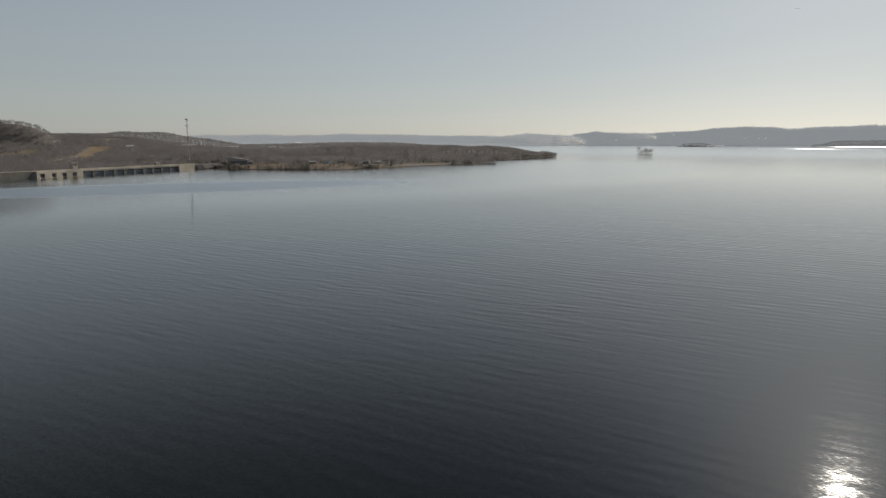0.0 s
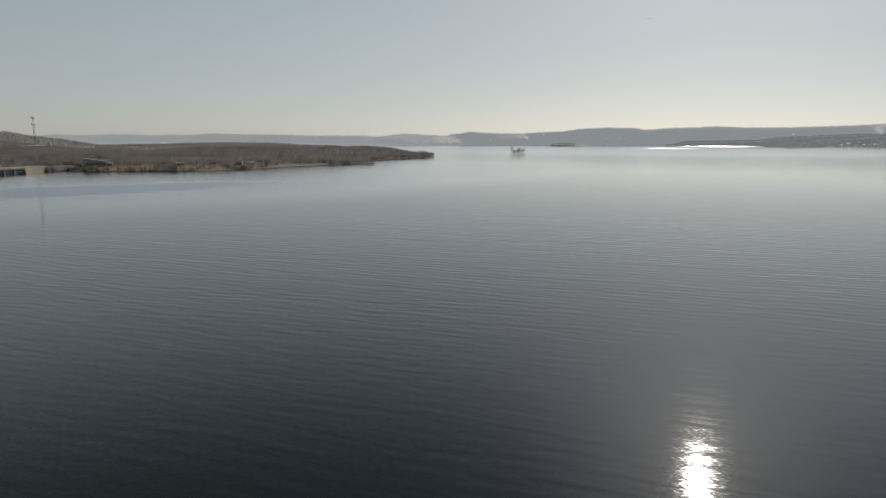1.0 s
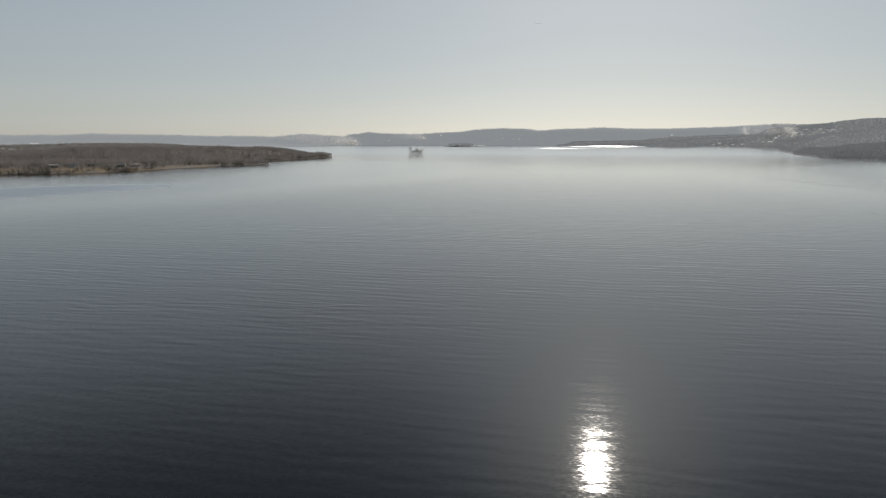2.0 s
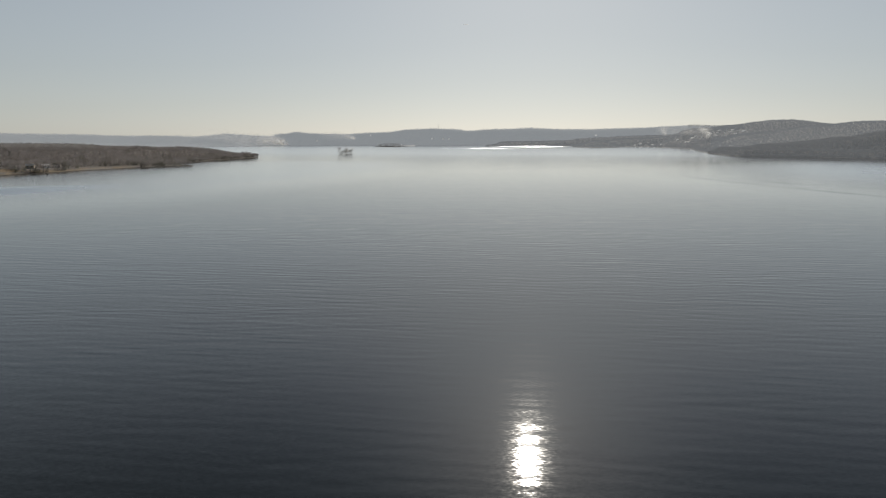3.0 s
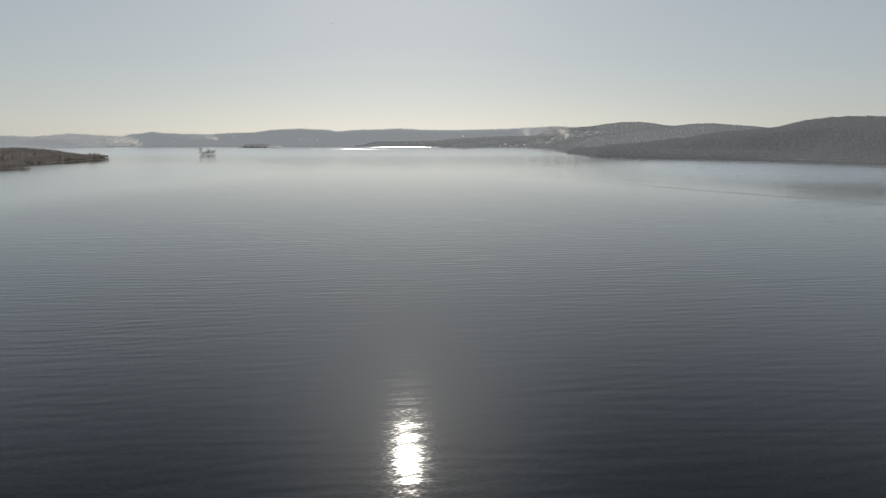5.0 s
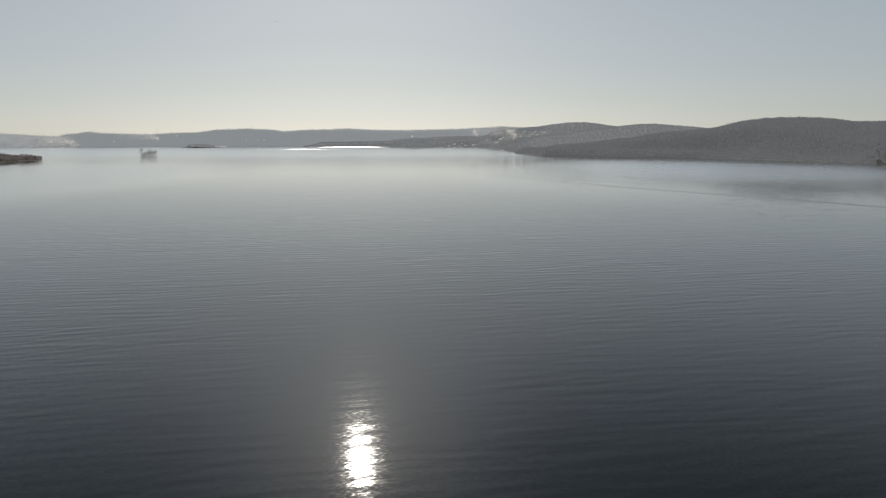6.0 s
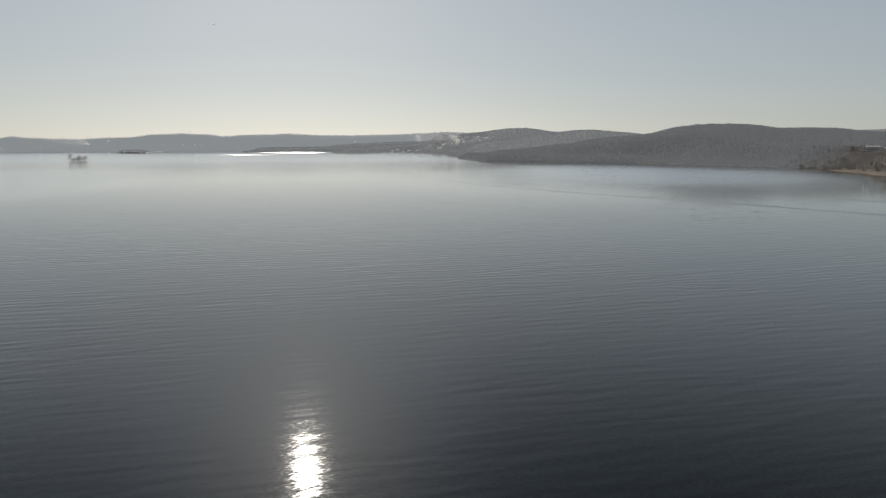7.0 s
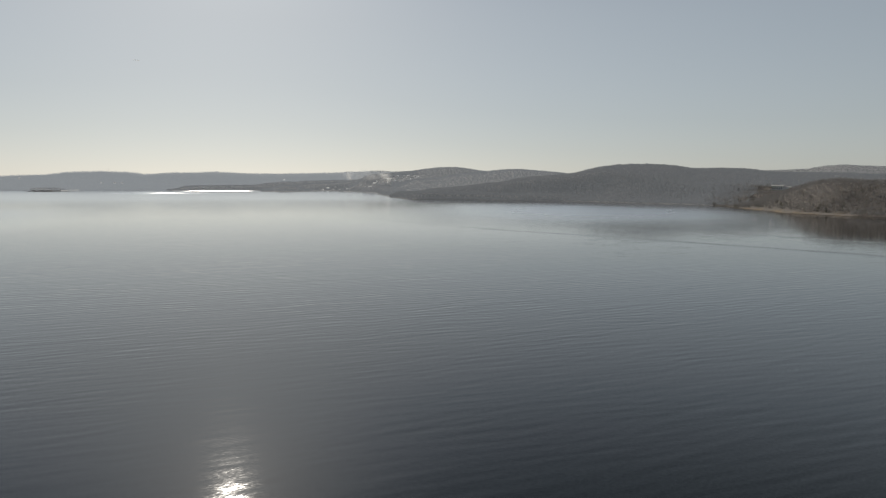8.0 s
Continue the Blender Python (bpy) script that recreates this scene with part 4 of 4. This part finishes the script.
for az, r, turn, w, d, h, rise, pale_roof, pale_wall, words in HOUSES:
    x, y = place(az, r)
    build_house("house" if w < 20 else "shed", x, y, height_at(x, y) + 0.3, turn - az, w, d, h, rise, WHITE_GLOW if r > 4500 else WHITE if pale_wall else SIDING, WHITE_GLOW if r > 4500 else ROOF_PALE if pale_roof else ROOF_DARK, words, "house" if w < 20 else "shed")
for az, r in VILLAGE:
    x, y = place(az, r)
    build_house("house", x, y, height_at(x, y) + 0.3, rnd.uniform(-30, 30) - az, rnd.uniform(9, 16), rnd.uniform(7, 9), rnd.uniform(3, 4.6), 2.0, WHITE_GLOW, rnd.choice((WHITE_GLOW, ROOF_PALE)), "white hillside house among bare trees", "house", "houses on the far hillside")


def gabled(outline, y0, y1):
    """A body whose (x, z) outline runs from y0 to y1."""
    bm = prism(outline, y0, y1)
    for v in bm.verts:
        v.co.x, v.co.y = v.co.y, v.co.x
    bmesh.ops.recalc_face_normals(bm, faces=bm.faces[:])
    return bm


def build_visitor_centre():
    x, y = place(-17.3, 1235)
    ob = empty("visitor_centre", x, y, height_at(x, y), 17, "large grey stone and glass lakeside building with a sloping roof", "building")
    part("main_hall", gabled([(-18, -5), (15, -5), (15, 7.4), (-15, 12.4), (-18, 12)], -8, 10), GREYSTONE, ob)
    part("low_wing", box(15, 23, -6, 9, -5, 4.8, bevel=0.1), GREYSTONE, ob)
    part("roof", gabled([(-19.5, 12.0), (-15, 12.5), (16.5, 7.3), (16.5, 8.0), (-15, 13.3), (-19.5, 12.8)], -9.5, 11), ROOF_SLATE, ob)
    part("low_roof", prism([(-7, 4.8), (10, 5.4), (10, 5.9), (-7, 5.3)], 16.6, 24), ROOF_SLATE, ob)
    for k in range(9):
        win = part("window", box(-15 + k * 3.2, -12.5 + k * 3.2, -8.1, -7.95, 1.0, 6.6), WINDOW, ob)
        part("mullion", box(-13.85 + k * 3.2, -13.65 + k * 3.2, -8.18, -8.08, 1.0, 6.6), STEEL, win)
    for k in range(2):
        part("window", box(16 + k * 3.3, 18.4 + k * 3.3, -6.1, -5.95, 1.0, 3.8), WINDOW, ob)
    part("terrace", box(-22, 24, -15, -8.2, -7, 0.6, bevel=0.1), CONCRETE_DARK, ob)


build_visitor_centre()


def build_tank():
    x, y = place(-20.3, 1790)
    ob = empty("water_tank", x, y, height_at(x, y), 0, "white cylindrical water tank on the plain", "tank")
    bm = bmesh.new()
    rod(bm, (0, 0, -2), (0, 0, 15), 4.0, 4.0, 24)
    part("shell", bm, WHITE, ob)
    bm = bmesh.new()
    rod(bm, (0, 0, 15), (0, 0, 17), 4.2, 0.4, 24)
    part("roof", bm, ROOF_PALE, ob)


build_tank()


def build_hill_house():
    x, y = place(79.6, 1880)
    z = height_at(x, y)
    ob = empty("hill_house", x, y, z, -80, "large pale house with terraces on the wooded hill", "house")
    ob.scale = (1.55, 1.3, 1.2)
    part("main_wall", box(-11, 6, -5, 6, -4, 6.2, bevel=0.05), WHITE, ob)
    part("roof", prism([(-6.2, 6.1), (0.5, 9.0), (7.2, 6.1), (7.2, 6.4), (0.5, 9.3), (-6.2, 6.4)], -12, 7), WHITE, ob)
    part("side_wing", box(6, 17, -4, 5, -4, 3.6, bevel=0.05), WHITE, ob)
    part("wing_roof", prism([(-5, 3.5), (0.5, 5.6), (6, 3.5), (6, 3.8), (0.5, 5.9), (-5, 3.8)], 7.1, 18), WHITE, ob)
    part("deck", box(-13, 8, -9, -5, -4, 0.3, bevel=0.05), WHITE, ob)
    part("chimney", box(-4, -2.6, 2, 3.4, 6, 11), STONEWALL, ob)
    for k in range(5):
        for q in (0.8, 3.8):
            win = part("window", box(-10 + k * 3.1, -8 + k * 3.1, -5.12, -4.95, q, q + 1.7), WINDOW, ob)
            part("window_frame", box(-10.1 + k * 3.1, -7.9 + k * 3.1, -5.16, -5.0, q + 1.7, q + 1.85), WHITE, win)
    for k in range(8):
        part("rail_post", box(-12.9 + k * 2.9, -12.75 + k * 2.9, -8.9, -8.75, 0.3, 1.3), WHITE, ob)


build_hill_house()


# ---- islet, point and dock ----
def build_tree(x, y, z, tall, seed, words, twigs, bark, fine, group="bare trees on the water's edge"):
    rng = random.Random(seed)
    ob = empty("tree", x, y, z - 0.2, rng.uniform(0, 360), words, "tree", group)
    bm = bmesh.new()
    lean = (rng.uniform(-0.6, 0.6), rng.uniform(-0.6, 0.6))
    rod(bm, (0, 0, 0), (lean[0], lean[1], tall * 0.5), 0.34, 0.22, 7)
    rod(bm, (lean[0], lean[1], tall * 0.5), (lean[0] * 1.6, lean[1] * 1.6, tall * 0.97), 0.22, 0.05, 6)
    part("trunk", bm, bark, ob)
    tips = []
    for k in range(15):
        f = rng.uniform(0.12, 0.9)
        a = k * 2.4 + rng.uniform(-0.4, 0.4)
        reach = tall * rng.uniform(0.16, 0.3) * (1.15 - f)  * 1.6
        p = Vector((lean[0] * f * 1.5, lean[1] * f * 1.5, tall * f))
        q = p + Vector((math.cos(a) * reach, math.sin(a) * reach, reach * rng.uniform(0.5, 1.1)))
        bm = bmesh.new()
        rod(bm, p, q, 0.13, 0.05, 5)
        for _ in range(5):
            e = q + Vector((rng.uniform(-1.6, 1.6), rng.uniform(-1.6, 1.6), rng.uniform(0.2, 1.8)))
            rod(bm, p.lerp(q, rng.uniform(0.4, 1)), e, 0.06, 0.02, 4)
            tips.append(e)
        part("limb", bm, bark, ob)
    bm = bmesh.new()
    for e in tips:
        for _ in range(fine):
            c = e + Vector((rng.uniform(-1.3, 1.3), rng.uniform(-1.3, 1.3), rng.uniform(-1.2, 1.2)))
            vs = [bm.verts.new(c + Vector((rng.uniform(-0.7, 0.7), rng.uniform(-0.7, 0.7), rng.uniform(-0.9, 0.9)))) for _ in range(3)]
            bm.faces.new(vs)
    part("crown", bm, twigs, ob)
    return ob


def along(az, r, across, back=0.0):
    """A spot some metres to the right of and behind a place."""
    x, y = place(az, r)
    c, s = math.cos(radians(az)), math.sin(radians(az))
    return x + across * c + back * s, y - across * s + back * c


for k, (across, back, tall) in enumerate(((-20, 0, 24), (-18, 2, 18), (-9, 1, 10), (-5, -2, 15), (-1, 2, 18), (3, -2, 15), (7, 2, 19), (10, -2, 13), (14, 1, 15), (19, 0, 19), (1, 2, 12), (-14, -1, 8))):
    x, y = along(17.15, 2100, across, back)
    build_tree(x, y, max(height_at(x, y), 0.2), tall, 30 + k, "tall bare tree on the small islet" if tall > 13 else "low bare tree on the small islet", BARE_FAR_TREE, HAZY_BARK, 3)
for k, (az, r, tall) in enumerate(((9.45, 1850, 9), (9.2, 1845, 11), (9.62, 1868, 8), (9.75, 1880, 7), (8.9, 1830, 12), (8.6, 1815, 14), (9.05, 1870, 9))):
    x, y = place(az, r)
    build_tree(x, y, max(height_at(x, y), 0.2), tall, 60 + k, "bare tree on the rocky tip of the point", BARE_NEAR, BARK, 12)

# taller trees that stand clear of the woods on the eastern crest
# their twigs carry the same emitted haze as the hill
for k, (az, r, tall) in enumerate(((66.95, 2188, 12), (67.2, 2195, 14), (67.38, 2190, 12.5), (68.25, 2200, 13), (68.4, 2192, 12), (69.6, 2195, 12.5), (71.0, 2190, 12))):
    x, y = place(az, r)
    build_tree(x, y, height_at(x, y), tall * 0.66, 130 + k, "tall bare tree on the crest of the wooded hill", BARE_HILL, BARK, 14, "bare trees on the hill crest")


def build_shrub(x, y, z, wide, tall, seed):
    rng = random.Random(seed)
    ob = empty("shrub", x, y, z - 0.2, 0, "low bare shrub at the edge of the islet", "shrub", "shrubs on the islet")
    for name, n, size, mat in (("stem", 9, 0.05, HAZY_BARK), ("twigs", 75, 0.5, BARE_FAR_TREE)):
        bm = bmesh.new()
        for _ in range(n):
            a, f = rng.uniform(0, 6.28), rng.random() ** 0.5
            p = Vector((math.cos(a) * wide * f, math.sin(a) * wide * f, tall * (0.25 + 0.75 * rng.random() * (1 - 0.5 * f))))
            if name == "stem":
                rod(bm, (0, 0, 0), p, size, size * 0.4, 4)
            else:
                bm.faces.new([bm.verts.new(p + Vector((rng.uniform(-size, size), rng.uniform(-size, size), rng.uniform(-size, size)))) for _ in range(3)])
        part(name, bm, mat, ob)


for k, (across, back, wide, tall) in enumerate(((-12, 0, 2.6, 4), (-7, 2, 3, 5.5), (-3, -1, 3, 6), (1, 1, 3.2, 6.5), (5, -1, 3, 6), (9, 1, 3, 6), (12, -1, 2.6, 5), (16, 0, 2.8, 5.5), (20, 0, 2, 3.5), (-16, 1, 2, 4))):
    x, y = along(17.15, 2100, across, back)
    build_shrub(x, y, max(height_at(x, y), 0.4), wide, tall, 90 + k)


def build_dock():
    for k, (az, r, w) in enumerate(((22.15, 3870, 30), (22.8, 4060, 44))):
        x, y = place(az, r)
        ob = empty("boat_dock", x, y, 0, -az, "white-roofed floating boat dock on the lake", "dock", "boat docks")
        part("deck", box(-w / 2, w / 2, -6, 6, -0.4, 0.6), WHITE, ob)
        part("roof", prism([(-7, 4.0), (0, 5.6), (7, 4.0), (7, 4.3), (0, 5.9), (-7, 4.3)], -w / 2 - 1, w / 2 + 1), ROOF_PALE, ob)
        for i in range(5):
            for q in (-5.5, 5.3):
                xx = -w / 2 + 0.4 + i * (w - 1) / 4
                part("post", box(xx, xx + 0.3, q, q + 0.3, 0.6, 4.2 if abs(q) > 5 else 4.6), STEEL, ob)


build_dock()


# ---- smoke ----
def smoke_material():
    m = bpy.data.materials.new("drifting_smoke")
    m.use_nodes = True
    nt = m.node_tree
    nt.nodes.remove(nt.nodes["Principled BSDF"])
    out = nt.nodes["Material Output"]
    clear, dif, trl = nt.nodes.new("ShaderNodeBsdfTransparent"), nt.nodes.new("ShaderNodeBsdfDiffuse"), nt.nodes.new("ShaderNodeBsdfTranslucent")
    for n in (dif, trl):
        n.inputs["Color"].default_value = (0.85, 0.85, 0.84, 1)
    body, thin = nt.nodes.new("ShaderNodeMixShader"), nt.nodes.new("ShaderNodeMixShader")
    nt.links.new(dif.outputs[0], body.inputs[1])
    nt.links.new(trl.outputs[0], body.inputs[2])
    at = nt.nodes.new("ShaderNodeAttribute")
    at.attribute_name = "thickness"
    puffs = calc(nt, 'MULTIPLY', calc(nt, 'SUBTRACT', noise_node(nt, 0.045, 5, (1.3, 1.3, 1.0), rough=0.62), 0.36), 3.4, True)
    nt.links.new(calc(nt, 'MULTIPLY', at.outputs["Fac"], puffs, True), thin.inputs[0])
    nt.links.new(clear.outputs[0], thin.inputs[1])
    nt.links.new(body.outputs[0], thin.inputs[2])
    nt.links.new(thin.outputs[0], out.inputs["Surface"])
    return m


SMOKE = smoke_material()


def build_smoke(az, r, base, run, thick, dens, seed, words):
    """A plume of three wavy veils; run lists the drift: metres across and up, half thickness, density."""
    x, y = place(az, r)
    ob = empty("smoke_plume", x, y, base, -az, words, "smoke", "smoke plumes over the far shore")
    rng = random.Random(seed)
    path = np.array(run, float)
    f = np.linspace(0, len(path) - 1, 60)
    way = np.stack([np.interp(f, np.arange(len(path)), path[:, c]) for c in range(4)], 1)
    lo, hi = (way[:, :2] - 2.2 * way[:, 2:3]).min(axis=0), (way[:, :2] + 2.2 * way[:, 2:3]).max(axis=0)
    for layer in range(3):
        bm = bmesh.new()
        lay = bm.verts.layers.float.new("thickness")
        ph = rng.uniform(0, 6)
        nu, nv = 64, 26
        grid = []
        for i in range(nu):
            u = lo[0] + (hi[0] - lo[0]) * i / (nu - 1)
            row = []
            for j in range(nv):
                w = max(lo[1], 0.5) + (hi[1] - max(lo[1], 0.5)) * j / (nv - 1)
                g = way[:, 3] * np.exp(-((u - way[:, 0]) ** 2 + (w - way[:, 1]) ** 2) / way[:, 2] ** 2)
                edge = min(i, nu - 1 - i, nv - 1 - j, 4) / 4
                v = bm.verts.new((u, (layer - 1) * thick + 0.4 * thick * math.sin(u / 40 + ph) + 0.3 * thick * math.sin(w / 17 + ph), w))
                v[lay] = dens * float(g.max()) * edge
                row.append(v)
            grid.append(row)
        for a, b in zip(grid, grid[1:]):
            for q in range(nv - 1):
                if max(p[lay] for p in (a[q], a[q + 1], b[q + 1], b[q])) > 0.004:
                    bm.faces.new((a[q], b[q], b[q + 1], a[q + 1]))
        for v in [v for v in bm.verts if not v.link_faces]:
            bm.verts.remove(v)
        part("veil", bm, SMOKE, ob)
    return ob


build_smoke(12.1, 4590, 4, [(0, 6, 15, 1.0), (-22, 14, 20, 0.9), (-80, 26, 28, 0.4), (-200, 34, 34, 0.16), (-380, 34, 40, 0.1), (-620, 30, 40, 0.04)], 16, 1.3, 1, "broad white smoke drifting low over the far shore")
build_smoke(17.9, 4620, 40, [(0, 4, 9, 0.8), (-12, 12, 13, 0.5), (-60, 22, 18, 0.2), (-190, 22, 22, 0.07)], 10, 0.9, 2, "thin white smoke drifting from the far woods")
build_smoke(44.2, 4380, 56, [(0, 2, 5, 1.0), (3, 16, 8, 0.9), (-6, 30, 12, 0.75), (-12, 44, 14, 0.6), (-34, 52, 14, 0.3), (10, 52, 10, 0.35)], 8, 0.55, 3, "thin upright smoke above the hillside village")
build_smoke(47.45, 3500, 46, [(0, 2, 3, 1.0), (2, 12, 5, 1.0), (7, 24, 8, 1.0), (8, 36, 11, 0.9), (-3, 42, 12, 0.8), (-20, 41, 10, 0.55), (-34, 45, 9, 0.3)], 6, 0.9, 4, "bright upright smoke above the hillside village")
build_smoke(47.3, 3560, 62, [(0, 18, 12, 0.5), (-30, 26, 18, 0.6), (-70, 26, 20, 0.5), (-120, 28, 22, 0.45), (-170, 22, 20, 0.3), (-230, 14, 14, 0.12)], 10, 0.35, 5, "faint smoke drifting over the hillside village")

# ---- boat wake and vapour trail ----
def build_wake(points, half, seed, amp):
    """A low train of ripples left on the lake by a boat, as raised relief fading to nothing at its sides."""
    rng = random.Random(seed)
    bm = bmesh.new()
    pts = [Vector((*place(a, r), 0)) for a, r in points]
    rows = []
    for a, b in zip(pts, pts[1:]):
        n = max(2, int((b - a).length / 5))
        side = Vector((-(b - a).y, (b - a).x, 0)).normalized()
        for i in range(n):
            f = i / n
            c = a.lerp(b, f)
            row = []
            for j in range(25):
                g = 2 * j / 24 - 1
                env = (1 - g * g) ** 2
                k = len(rows)
                crest = 0.5 + 0.5 * math.sin(g * 13 + 1.3 * math.sin(k * 0.11 + seed) + 0.7 * math.sin(k * 0.37 + 3 * g))
                z = 0.012 + amp * env * crest * (0.6 + 0.4 * math.sin(k * 0.23 + seed + 2 * g) * math.sin(k * 0.071)) * min(1, k / 14)
                row.append(bm.verts.new(c + side * g * half + Vector((0, 0, z))))
            rows.append(row)
    for a, b in zip(rows, rows[1:]):
        for j in range(24):
            f = bm.faces.new((a[j], a[j + 1], b[j + 1], b[j]))
            f.smooth = True
    bmesh.ops.recalc_face_normals(bm, faces=bm.faces[:])
    if sum(f.normal.z for f in bm.faces) < 0:
        bmesh.ops.reverse_faces(bm, faces=bm.faces[:])
    return tagged(part("water_wake", bm, WATER), "low ripple train of a boat wake on the lake", "wake", kind="structure")


build_wake([(43.1, 1032), (46.1, 938), (52.6, 791), (56.7, 730), (62.8, 677), (72, 620), (85, 570), (104, 520)], 10, 1, 0.13)
build_wake([(47.5, 960), (52.6, 852), (58.5, 812), (66, 770), (76, 730), (88, 700), (104, 680)], 15, 2, 0.09)


def build_contrail():
    x, y = place(27.5, 4700)
    bm = bmesh.new()
    rod(bm, (-22, 0, 0), (18, 0, -5), 0.6, 1.8, 8)
    ob = part("contrail", bm, ICE)
    ob.matrix_world = pose(x, y, EYE + 4700 * 0.1655, 0, 0, -27.5)
    tagged(ob, "short white vapour trail high in the sky", "contrail")


build_contrail()
